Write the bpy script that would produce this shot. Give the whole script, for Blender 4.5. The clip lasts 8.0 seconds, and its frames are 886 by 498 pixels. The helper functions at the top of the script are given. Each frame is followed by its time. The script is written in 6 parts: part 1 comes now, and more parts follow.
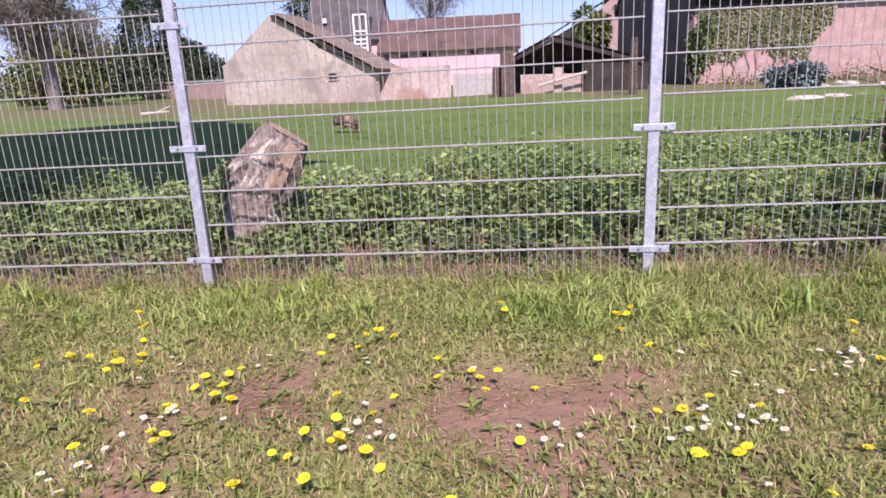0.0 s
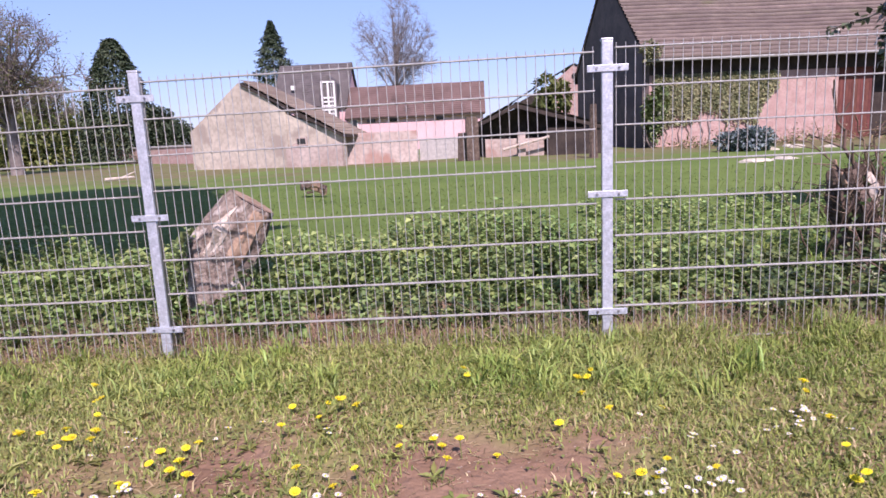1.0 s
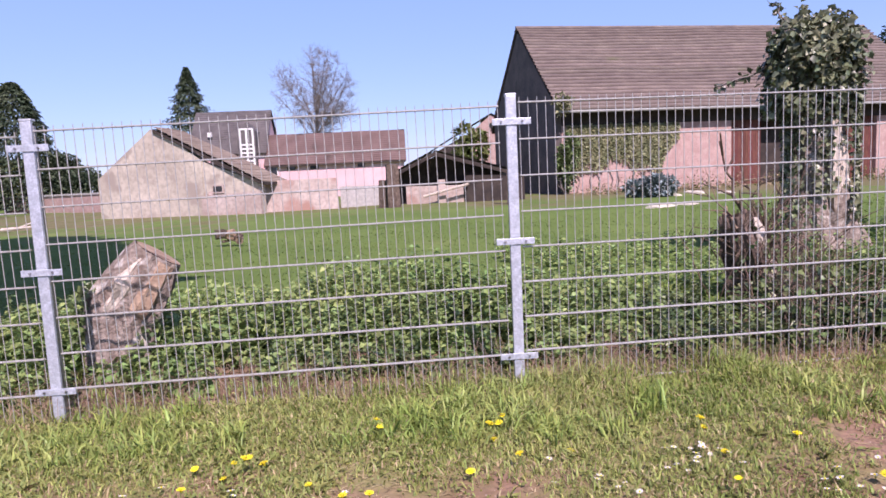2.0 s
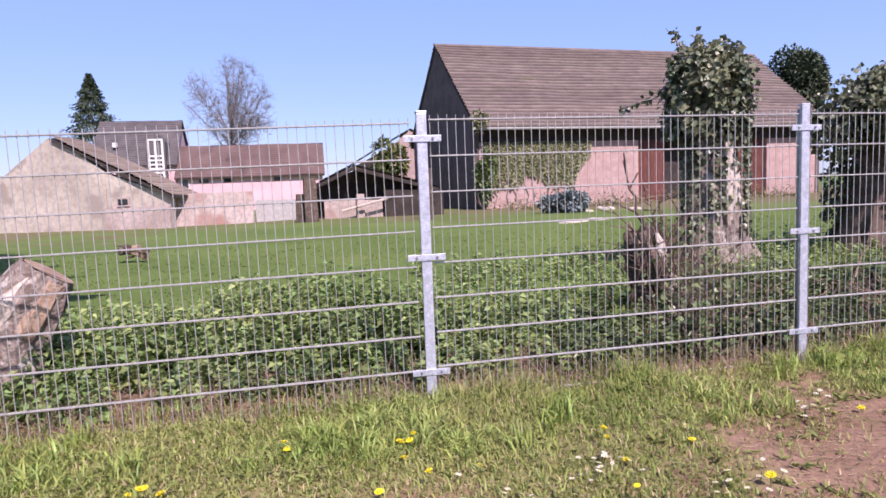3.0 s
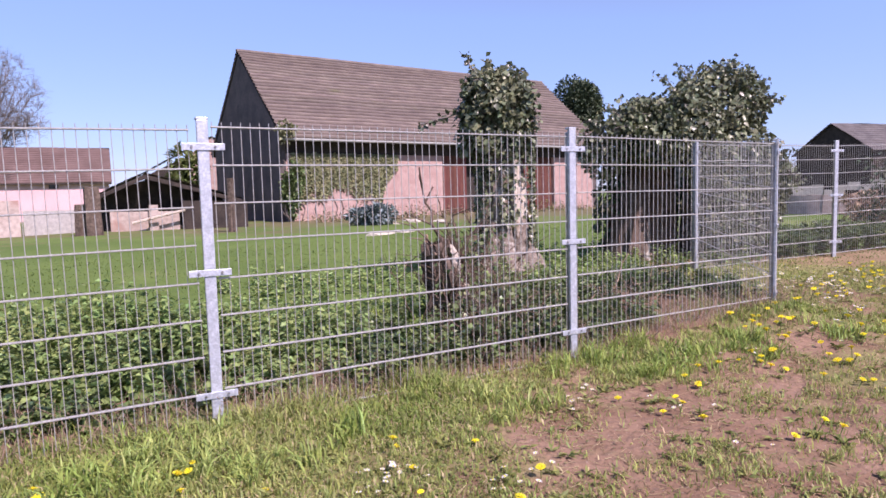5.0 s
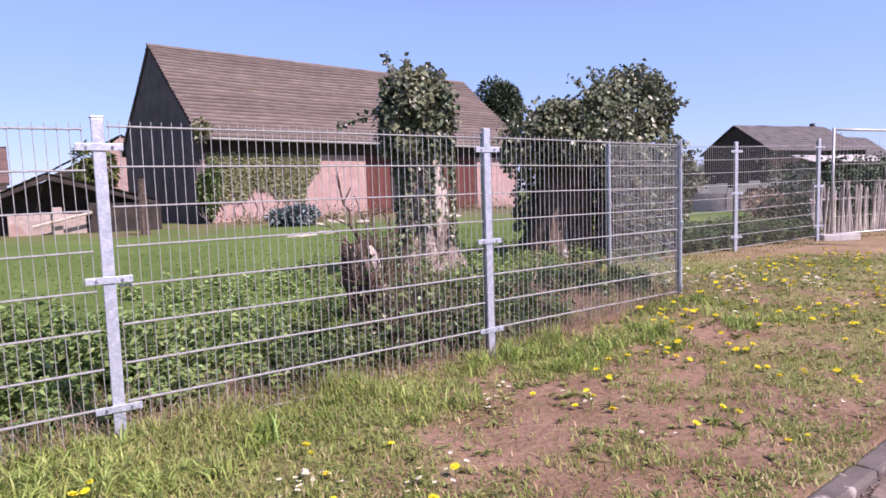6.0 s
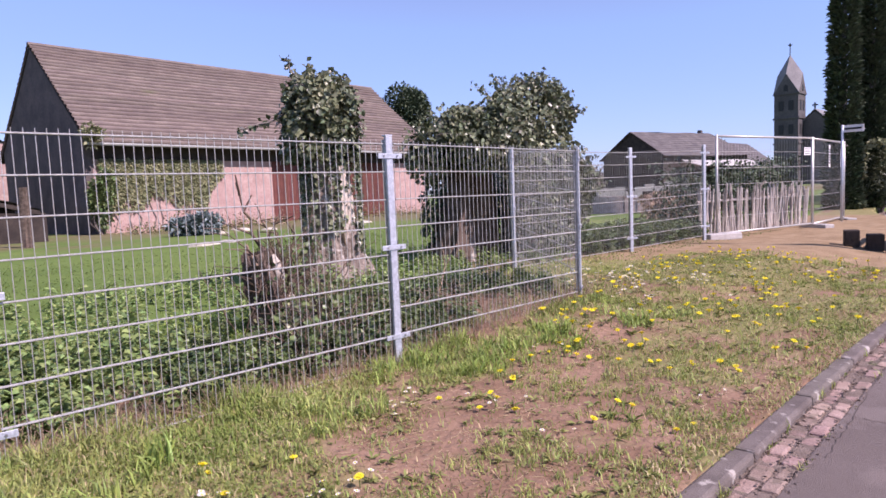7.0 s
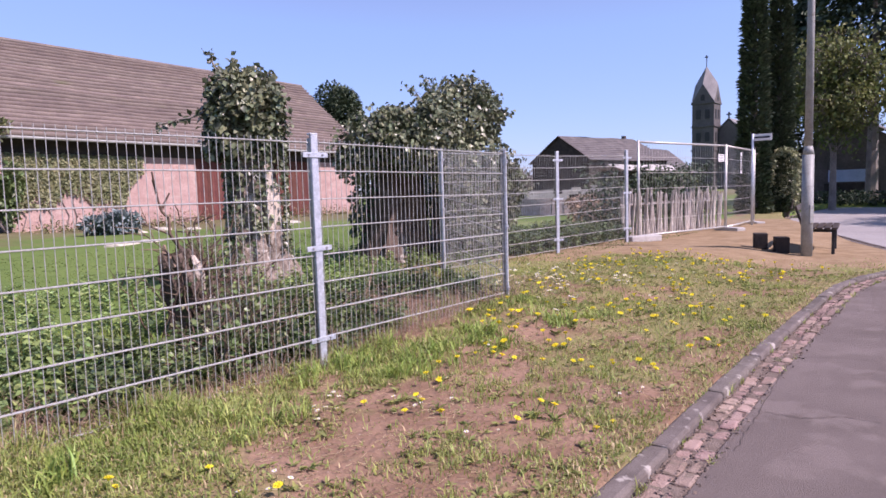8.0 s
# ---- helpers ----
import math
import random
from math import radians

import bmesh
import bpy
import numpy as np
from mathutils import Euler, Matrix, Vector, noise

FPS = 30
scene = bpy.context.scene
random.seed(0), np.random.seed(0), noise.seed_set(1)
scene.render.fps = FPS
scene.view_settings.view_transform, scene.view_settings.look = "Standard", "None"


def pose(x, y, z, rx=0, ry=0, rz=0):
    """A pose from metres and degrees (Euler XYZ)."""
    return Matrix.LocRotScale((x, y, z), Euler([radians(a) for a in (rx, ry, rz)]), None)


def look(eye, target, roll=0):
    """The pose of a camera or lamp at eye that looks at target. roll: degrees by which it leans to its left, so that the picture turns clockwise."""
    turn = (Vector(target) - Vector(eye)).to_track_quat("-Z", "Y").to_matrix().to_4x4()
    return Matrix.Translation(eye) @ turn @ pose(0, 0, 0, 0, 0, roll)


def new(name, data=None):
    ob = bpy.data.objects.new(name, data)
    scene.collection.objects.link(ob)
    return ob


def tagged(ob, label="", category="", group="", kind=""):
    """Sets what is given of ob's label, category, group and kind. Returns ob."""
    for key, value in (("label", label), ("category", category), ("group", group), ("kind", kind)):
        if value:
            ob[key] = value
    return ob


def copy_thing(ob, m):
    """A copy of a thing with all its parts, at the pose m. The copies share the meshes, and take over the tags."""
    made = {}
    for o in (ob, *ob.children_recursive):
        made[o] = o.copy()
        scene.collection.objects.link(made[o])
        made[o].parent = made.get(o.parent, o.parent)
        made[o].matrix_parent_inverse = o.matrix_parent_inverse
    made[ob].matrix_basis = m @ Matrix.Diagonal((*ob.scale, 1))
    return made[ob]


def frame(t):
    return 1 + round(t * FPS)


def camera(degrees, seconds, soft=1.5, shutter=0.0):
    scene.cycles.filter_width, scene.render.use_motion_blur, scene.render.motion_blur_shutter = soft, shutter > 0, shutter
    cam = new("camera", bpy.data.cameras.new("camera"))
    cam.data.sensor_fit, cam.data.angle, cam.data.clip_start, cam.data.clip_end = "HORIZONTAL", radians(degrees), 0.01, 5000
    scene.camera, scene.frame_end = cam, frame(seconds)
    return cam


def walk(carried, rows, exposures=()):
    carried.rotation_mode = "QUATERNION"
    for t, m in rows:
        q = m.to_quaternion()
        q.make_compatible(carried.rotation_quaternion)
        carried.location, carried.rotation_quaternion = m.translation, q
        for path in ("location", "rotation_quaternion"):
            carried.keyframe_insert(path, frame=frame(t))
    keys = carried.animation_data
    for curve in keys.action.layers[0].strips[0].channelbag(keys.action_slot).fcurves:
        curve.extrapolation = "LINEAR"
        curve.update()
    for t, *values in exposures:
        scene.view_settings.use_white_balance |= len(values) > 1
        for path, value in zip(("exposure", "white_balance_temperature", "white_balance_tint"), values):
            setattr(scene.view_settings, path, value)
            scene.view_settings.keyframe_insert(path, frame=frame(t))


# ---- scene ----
cam = camera(69.3, 8.0, soft=1.6)
PATH = [
    (0, (0.519, -0.002, 1.169), (0.297, 1.912, 0.634), -2.6),
    (0.5, (0.535, -0.025, 1.186), (0.319, 1.912, 0.739), -2.8),
    (1, (0.559, -0.037, 1.202), (0.438, 1.928, 0.848), -2.7),
    (1.5, (0.591, -0.053, 1.21), (0.593, 1.928, 0.937), -2.8),
    (3, (0.674, -0.055, 1.224), (1.045, 1.901, 1.035), -2.2),
    (3.5, (0.695, -0.055, 1.223), (1.201, 1.87, 1.035), -2.2),
    (4, (0.738, -0.07, 1.228), (1.394, 1.811, 1.05), -1.9),
    (4.5, (0.76, -0.066, 1.219), (1.564, 1.758, 1.049), -1.6),
    (6, (0.845, -0.096, 1.227), (1.964, 1.552, 1.05), -1.8),
    (6.5, (0.865, -0.095, 1.227), (2.095, 1.473, 1.05), -2.2),
    (7, (0.889, -0.127, 1.23), (2.224, 1.352, 1.06), -2.4),
    (7.5, (0.919, -0.113, 1.218), (2.326, 1.299, 1.056), -1.8),
    (8, (0.934, -0.13, 1.229), (2.419, 1.198, 1.054), -1.7),
]
walk(cam, [(t, look(eye, target, roll)) for t, eye, target, roll in PATH], [(0.0, 0.46, 6250, 40), (8.0, 0.49, 6250, 40)])

# ---- sun and sky ----
SUN_DIR, SUN_UP = Vector((0.27, -1.0, 0.0)).normalized(), radians(47)
world = bpy.data.worlds.new("world")
scene.world = world
world.use_nodes = True
wt = world.node_tree
sky = wt.nodes.new("ShaderNodeTexSky")
sky.sky_type, sky.sun_disc = "NISHITA", False
sky.sun_elevation, sky.sun_rotation = SUN_UP, math.atan2(SUN_DIR.x, SUN_DIR.y)
sky.air_density, sky.dust_density, sky.ozone_density = 1.0, 0.3, 2.6
haze = wt.nodes.new("ShaderNodeVectorMath")
haze.operation = "MINIMUM"
haze.inputs[1].default_value = (1.72, 3.12, 5.4)
wt.links.new(sky.outputs[0], haze.inputs[0])
air = wt.nodes.new("ShaderNodeMix")
air.data_type = "RGBA"
air.inputs[0].default_value = 0.38
wt.links.new(haze.outputs[0], air.inputs[6])
wt.links.new(sky.outputs[0], air.inputs[7])
wt.links.new(air.outputs[2], wt.nodes["Background"].inputs[0])
wt.nodes["Background"].inputs[1].default_value = 0.128
sun_data = bpy.data.lights.new("sun", "SUN")
sun_data.energy, sun_data.angle, sun_data.color = 4.8, radians(0.53), (1.0, 0.93, 0.82)
sun = new("sun", sun_data)
sun.matrix_world = look(SUN_DIR * 60 * math.cos(SUN_UP) + Vector((0, 0, 60 * math.sin(SUN_UP))), (0, 0, 0))


# ---- materials ----
def mat(name, a, b, scale=6.0, rough=0.85, bump=0.25, fine=60.0, metal=0.0, rand="", spread=0.25, stain=None, stain_scale=1.5, stain_at=0.58, thin=0.0, spec=0.3):
    """Two colours mixed by coarse and fine noise, an optional stain, bump, and a random lightness per object or per island."""
    m = bpy.data.materials.new(name)
    m.use_nodes = True
    t = m.node_tree
    n, l = t.nodes, t.links
    bs = n["Principled BSDF"]
    co = n.new("ShaderNodeTexCoord").outputs["Object"]
    if rand == "object":
        info = n.new("ShaderNodeObjectInfo")
        add = n.new("ShaderNodeVectorMath")
        add.operation = "MULTIPLY_ADD"
        l.new(info.outputs["Random"], add.inputs[0])
        add.inputs[1].default_value = (31, 17, 23)
        l.new(co, add.inputs[2])
        co = add.outputs[0]

    def tex(sc, detail=5.0):
        q = n.new("ShaderNodeTexNoise")
        q.inputs["Scale"].default_value, q.inputs["Detail"].default_value = sc, detail
        l.new(co, q.inputs["Vector"])
        return q.outputs["Fac"]

    def ramp(src, lo, hi):
        q = n.new("ShaderNodeMapRange")
        q.inputs[1].default_value, q.inputs[2].default_value = lo, hi
        l.new(src, q.inputs[0])
        return q.outputs[0]

    def mix(f, c1, c2, mode="MIX"):
        q = n.new("ShaderNodeMix")
        q.data_type, q.blend_type = "RGBA", mode
        for k, v in ((0, f), (6, c1), (7, c2)):
            if isinstance(v, bpy.types.NodeSocket):
                l.new(v, q.inputs[k])
            elif k == 0:
                q.inputs[k].default_value = v
            else:
                q.inputs[k].default_value = (*v, 1)
        return q.outputs[2]

    big, small = tex(scale), tex(fine, 3.0)
    col = mix(ramp(big, 0.35, 0.65), a, b)
    dark = tuple(v * 0.55 for v in a)
    col = mix(ramp(small, 0.62, 0.3), col, mix(0.5, col, dark))
    if stain:
        col = mix(ramp(tex(stain_scale, 6.0), stain_at, stain_at + 0.08), col, stain)
    if rand:
        src = n.new("ShaderNodeObjectInfo").outputs["Random"] if rand == "object" else n.new("ShaderNodeNewGeometry").outputs["Random Per Island"]
        hs = n.new("ShaderNodeHueSaturation")
        mr = n.new("ShaderNodeMapRange")
        mr.inputs[3].default_value, mr.inputs[4].default_value = 1 - spread, 1 + spread
        l.new(src, mr.inputs[0])
        l.new(mr.outputs[0], hs.inputs["Value"])
        mh = n.new("ShaderNodeMapRange")
        mh.inputs[3].default_value, mh.inputs[4].default_value = 0.5 - spread * 0.06, 0.5 + spread * 0.06
        fr = n.new("ShaderNodeMath")
        fr.operation = "FRACT"
        mu = n.new("ShaderNodeMath")
        mu.operation = "MULTIPLY"
        mu.inputs[1].default_value = 7.31
        l.new(src, mu.inputs[0])
        l.new(mu.outputs[0], fr.inputs[0])
        l.new(fr.outputs[0], mh.inputs[0])
        l.new(mh.outputs[0], hs.inputs["Hue"])
        l.new(col, hs.inputs["Color"])
        col = hs.outputs[0]
    l.new(col, bs.inputs["Base Color"])
    bs.inputs["Metallic"].default_value = metal
    bs.inputs["Specular IOR Level"].default_value = spec
    rr = n.new("ShaderNodeMapRange")
    rr.inputs[3].default_value, rr.inputs[4].default_value = max(0.02, rough - 0.1), min(1.0, rough + 0.1)
    l.new(small, rr.inputs[0])
    l.new(rr.outputs[0], bs.inputs["Roughness"])
    if bump:
        bp = n.new("ShaderNodeBump")
        bp.inputs["Strength"].default_value, bp.inputs["Distance"].default_value = bump, 0.02
        l.new(small, bp.inputs["Height"])
        l.new(bp.outputs[0], bs.inputs["Normal"])
    if thin:
        tr = n.new("ShaderNodeBsdfTranslucent")
        l.new(col, tr.inputs["Color"])
        ms = n.new("ShaderNodeMixShader")
        ms.inputs[0].default_value = thin
        l.new(bs.outputs[0], ms.inputs[1])
        l.new(tr.outputs[0], ms.inputs[2])
        l.new(ms.outputs[0], n["Material Output"].inputs[0])
    return m


M_ZINC = mat("galvanised_steel", (0.47, 0.46, 0.43), (0.62, 0.61, 0.57), 25, 0.45, 0.05, 160, metal=0.5, spec=0.5)
M_ZINC_POST = mat("galvanised_post", (0.45, 0.49, 0.54), (0.63, 0.67, 0.73), 30, 0.45, 0.06, 90, metal=0.4, spec=0.5)
M_BOLT = mat("bolt_steel", (0.25, 0.25, 0.26), (0.4, 0.4, 0.4), 30, 0.4, 0.0, 100, metal=0.8)
M_GRASS = mat("grass_blade", (0.285, 0.37, 0.09), (0.43, 0.47, 0.16), 1.1, 0.5, 0, 20, rand="island", spread=0.4, thin=0.35)
M_WEED = mat("weed_leaf", (0.20, 0.235, 0.065), (0.29, 0.31, 0.10), 1.2, 0.5, 0, 30, rand="island", spread=0.4, thin=0.25)
M_LUSH = mat("lush_grass", (0.29, 0.40, 0.09), (0.43, 0.51, 0.155), 1.3, 0.45, 0, 20, rand="island", spread=0.4, thin=0.35)
M_STRAW = mat("dry_grass", (0.42, 0.33, 0.18), (0.55, 0.46, 0.27), 2, 0.8, 0, 20, rand="island", spread=0.3, thin=0.15)
M_MEADOW = mat("meadow_blade", (0.125, 0.19, 0.042), (0.175, 0.245, 0.062), 0.35, 0.6, 0, 20, rand="island", spread=0.10, thin=0.3)
M_NETTLE = mat("nettle_leaf", (0.215, 0.325, 0.105), (0.345, 0.44, 0.165), 1.2, 0.42, 0, 30, rand="island", spread=0.4, thin=0.3)
M_GROUNDIVY = mat("creeper_leaf", (0.10, 0.155, 0.055), (0.18, 0.24, 0.085), 1.2, 0.4, 0, 30, rand="island", spread=0.4, thin=0.15, spec=0.5)
M_IVY = mat("ivy_leaf", (0.10, 0.125, 0.065), (0.25, 0.27, 0.16), 1.5, 0.36, 0, 30, rand="island", spread=0.6, thin=0.06, spec=0.5)
M_IVYYOUNG = mat("young_ivy_leaf", (0.22, 0.245, 0.12), (0.36, 0.36, 0.20), 1.5, 0.45, 0, 30, rand="island", spread=0.4, thin=0.2)
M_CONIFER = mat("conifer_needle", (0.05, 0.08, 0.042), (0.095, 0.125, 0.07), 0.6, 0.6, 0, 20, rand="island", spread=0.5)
M_FARLEAF = mat("far_leaf", (0.13, 0.17, 0.05), (0.23, 0.25, 0.09), 0.5, 0.6, 0, 20, rand="island", spread=0.45, thin=0.25)
M_BLUEBUSH = mat("blue_shrub_leaf", (0.14, 0.19, 0.19), (0.22, 0.28, 0.28), 2, 0.6, 0, 20, rand="island", spread=0.5)
M_BARK = mat("bark", (0.17, 0.13, 0.105), (0.38, 0.32, 0.27), 14, 0.9, 0.9, 45, stain=(0.52, 0.48, 0.43), stain_scale=8, stain_at=0.57)
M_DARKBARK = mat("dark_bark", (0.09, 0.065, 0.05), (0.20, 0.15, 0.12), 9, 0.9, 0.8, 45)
M_PALEWOOD = mat("bare_wood", (0.52, 0.44, 0.36), (0.70, 0.62, 0.53), 8, 0.85, 0.5, 50, stain=(0.25, 0.17, 0.12), stain_scale=4)
M_CUTWOOD = mat("cut_wood", (0.33, 0.22, 0.15), (0.48, 0.35, 0.25), 10, 0.85, 0.5, 50, stain=(0.18, 0.12, 0.09), stain_scale=6)
M_TWIG = mat("grey_twig", (0.18, 0.155, 0.14), (0.29, 0.255, 0.23), 2, 0.9, 0, 20)
M_STALK = mat("brown_stalk", (0.27, 0.19, 0.13), (0.42, 0.31, 0.22), 4, 0.9, 0, 20, rand="island", spread=0.3)
M_STEM = mat("green_stem", (0.11, 0.17, 0.04), (0.2, 0.2, 0.07), 4, 0.6, 0, 20)
M_YELLOW = mat("dandelion_yellow", (0.84, 0.72, 0.02), (0.90, 0.80, 0.04), 60, 0.7, 0, 200, rand="object", spread=0.12)
M_WHITE = mat("daisy_white", (0.78, 0.77, 0.76), (0.85, 0.84, 0.82), 60, 0.7, 0, 200, thin=0.2)
M_ASPHALT = mat("asphalt", (0.145, 0.118, 0.103), (0.195, 0.16, 0.142), 1.6, 0.85, 0.5, 230, stain=(0.19, 0.157, 0.139), stain_scale=3.0, stain_at=0.53)
M_PALEROAD = mat("pale_asphalt", (0.30, 0.28, 0.27), (0.37, 0.35, 0.33), 0.8, 0.9, 0.4, 120)
M_KERB = mat("kerb_stone", (0.125, 0.105, 0.092), (0.19, 0.163, 0.143), 6, 0.85, 0.25, 140, rand="object", spread=0.15, stain=(0.36, 0.33, 0.29), stain_scale=11, stain_at=0.6)
M_SETT = mat("gutter_sett", (0.29, 0.20, 0.165), (0.38, 0.28, 0.235), 9, 0.85, 0.4, 110, rand="object", spread=0.26, stain=(0.22, 0.165, 0.13), stain_scale=14, stain_at=0.54)
M_CRACK = mat("crack_dirt", (0.07, 0.058, 0.05), (0.11, 0.09, 0.08), 12, 0.95, 0, 120)
M_JOINT = mat("joint_dirt", (0.17, 0.13, 0.105), (0.24, 0.19, 0.155), 12, 0.95, 0.6, 120, stain=(0.10, 0.13, 0.04), stain_scale=3, stain_at=0.62)
M_ROOF = mat("roof_tile", (0.15, 0.12, 0.108), (0.215, 0.175, 0.15), 1.2, 0.85, 0.3, 15, rand="object", spread=0.13, stain=(0.15, 0.14, 0.09), stain_scale=0.35, stain_at=0.66)
M_TANROOF = mat("tan_tile", (0.24, 0.19, 0.15), (0.33, 0.27, 0.21), 1.0, 0.85, 0.3, 15, rand="object", spread=0.12)
M_ROOF2 = mat("red_brown_tile", (0.135, 0.09, 0.08), (0.19, 0.13, 0.115), 1.0, 0.85, 0.3, 15, rand="island", spread=0.15)
M_SLATE = mat("grey_tile", (0.10, 0.09, 0.09), (0.16, 0.145, 0.14), 1.0, 0.8, 0.3, 15, rand="island", spread=0.15)
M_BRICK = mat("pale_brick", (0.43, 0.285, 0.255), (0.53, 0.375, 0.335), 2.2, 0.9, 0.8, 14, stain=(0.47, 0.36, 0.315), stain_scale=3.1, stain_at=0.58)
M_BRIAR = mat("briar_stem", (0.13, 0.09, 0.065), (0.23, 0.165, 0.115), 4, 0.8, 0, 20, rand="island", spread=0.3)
# Brick colour with shade put in, for gables turned from the sun.
M_BRICKSHADED = mat("shaded_brick", (0.10, 0.085, 0.08), (0.16, 0.13, 0.12), 1.2, 0.9, 0.5, 9)
M_PLASTER = mat("weathered_plaster", (0.44, 0.385, 0.315), (0.57, 0.51, 0.42), 0.7, 0.9, 0.5, 6, stain=(0.33, 0.28, 0.235), stain_scale=0.9, stain_at=0.54)
M_WALL = mat("old_wall", (0.40, 0.31, 0.27), (0.56, 0.47, 0.42), 0.8, 0.9, 0.6, 7, stain=(0.37, 0.22, 0.18), stain_scale=0.5, stain_at=0.56)
M_PINK = mat("pink_render", (0.72, 0.46, 0.48), (0.80, 0.54, 0.56), 0.6, 0.9, 0.1, 20)
M_WHITEPAINT = mat("white_paint", (0.78, 0.77, 0.75), (0.84, 0.83, 0.81), 5, 0.5, 0, 60)
# Dark timber colour, also laid on as shade below the barn's eave.
M_TIMBER_SHADE = mat("dark_timber_and_shade", (0.035, 0.028, 0.025), (0.07, 0.055, 0.045), 2.5, 0.85, 0.4, 18)
M_REDDOOR = mat("red_brown_boards", (0.12, 0.045, 0.036), (0.18, 0.07, 0.052), 2.0, 0.8, 0.3, 20, rand="object", spread=0.2)
M_GLASS = mat("dark_glass", (0.02, 0.022, 0.025), (0.04, 0.042, 0.045), 2, 0.12, 0, 30, spec=0.6)
M_CHURCH = mat("church_stone", (0.09, 0.083, 0.083), (0.14, 0.13, 0.125), 0.2, 0.9, 0.3, 3)
M_SPIRE = mat("spire_slate", (0.20, 0.19, 0.19), (0.28, 0.265, 0.26), 0.4, 0.7, 0.1, 5, spec=0.2)
M_CONCRETE = mat("concrete", (0.40, 0.385, 0.365), (0.53, 0.51, 0.48), 8, 0.9, 0.4, 60)
M_LAMP = mat("lamp_paint", (0.30, 0.31, 0.29), (0.40, 0.41, 0.385), 6, 0.5, 0.05, 60, stain=(0.24, 0.23, 0.2), stain_scale=4)
M_BENCH = mat("bench_wood", (0.05, 0.038, 0.03), (0.10, 0.075, 0.058), 12, 0.5, 0.3, 60)
M_IRON = mat("dark_iron", (0.025, 0.025, 0.027), (0.05, 0.05, 0.05), 10, 0.6, 0.2, 60)
M_STAKE = mat("split_stake", (0.40, 0.36, 0.32), (0.60, 0.55, 0.49), 8, 0.9, 0.4, 50, rand="object", spread=0.25)
M_BLUEPAINT = mat("blue_grey_panel", (0.34, 0.42, 0.60), (0.42, 0.50, 0.68), 2, 0.5, 0, 30)
M_RUBBLE = mat("rubble_stone", (0.40, 0.35, 0.29), (0.58, 0.52, 0.44), 6, 0.9, 0.5, 40, rand="island", spread=0.3)


def ground_material():
    """Meadow turf, worn verge soil and reddish fill, blended by the sheet's masks with ragged edges."""
    m = bpy.data.materials.new("ground_turf_and_soil")
    m.use_nodes = True
    n, l = m.node_tree.nodes, m.node_tree.links
    bs = n["Principled BSDF"]
    bs.inputs["Roughness"].default_value = 0.95
    bs.inputs["Specular IOR Level"].default_value = 0.15
    co = n.new("ShaderNodeTexCoord").outputs["Object"]

    def tex(sc, detail=6.0):
        q = n.new("ShaderNodeTexNoise")
        q.inputs["Scale"].default_value, q.inputs["Detail"].default_value = sc, detail
        l.new(co, q.inputs["Vector"])
        return q.outputs["Fac"]

    def mixc(f, c1, c2):
        q = n.new("ShaderNodeMix")
        q.data_type = "RGBA"
        for k, v in ((0, f), (6, c1), (7, c2)):
            if isinstance(v, bpy.types.NodeSocket):
                l.new(v, q.inputs[k])
            else:
                q.inputs[k].default_value = (*v, 1)
        return q.outputs[2]

    def rng(src, lo, hi):
        q = n.new("ShaderNodeMapRange")
        q.inputs[1].default_value, q.inputs[2].default_value = lo, hi
        l.new(src, q.inputs[0])
        return q.outputs[0]

    def mask(attr, sc, amount):
        at = n.new("ShaderNodeAttribute")
        at.attribute_name = attr
        q = n.new("ShaderNodeMath")
        q.operation = "MULTIPLY_ADD"
        l.new(tex(sc), q.inputs[0])
        q.inputs[1].default_value = amount
        l.new(at.outputs["Fac"], q.inputs[2])
        return rng(q.outputs[0], 0.5 + amount * 0.5 - 0.12, 0.5 + amount * 0.5 + 0.12)

    turf = mixc(rng(tex(0.25), 0.35, 0.65), (0.10, 0.16, 0.037), (0.145, 0.21, 0.053))
    turf = mixc(rng(tex(3.0), 0.5, 0.75), turf, (0.095, 0.15, 0.04))
    turf = mixc(rng(tex(0.12), 0.60, 0.70), turf, (0.20, 0.23, 0.08))
    moss = mixc(rng(tex(5.0), 0.35, 0.7), (0.20, 0.185, 0.075), (0.29, 0.255, 0.12))
    soil = mixc(rng(tex(2.2), 0.35, 0.65), (0.205, 0.126, 0.08), (0.295, 0.19, 0.128))
    soil = mixc(rng(tex(28.0, 4.0), 0.55, 0.75), soil, (0.17, 0.115, 0.085))
    soil = mixc(rng(tex(60.0, 2.0), 0.70, 0.76), soil, (0.46, 0.39, 0.33))
    red = mixc(rng(tex(3.0), 0.35, 0.65), (0.25, 0.175, 0.10), (0.33, 0.24, 0.145))
    verge = mixc(mask("bare", 2.6, 1.1), moss, soil)
    verge = mixc(mask("red", 1.2, 0.7), verge, red)
    worn = mixc(rng(tex(1.3), 0.35, 0.65), (0.13, 0.125, 0.05), (0.20, 0.165, 0.095))
    turf = mixc(mask("worn", 0.55, 1.0), turf, worn)
    col = mixc(mask("verge", 1.5, 0.4), turf, verge)
    l.new(col, bs.inputs["Base Color"])
    bp = n.new("ShaderNodeBump")
    bp.inputs["Strength"].default_value, bp.inputs["Distance"].default_value = 0.7, 0.03
    l.new(tex(22.0, 8.0), bp.inputs["Height"])
    l.new(bp.outputs[0], bs.inputs["Normal"])
    return m


M_GROUND = ground_material()


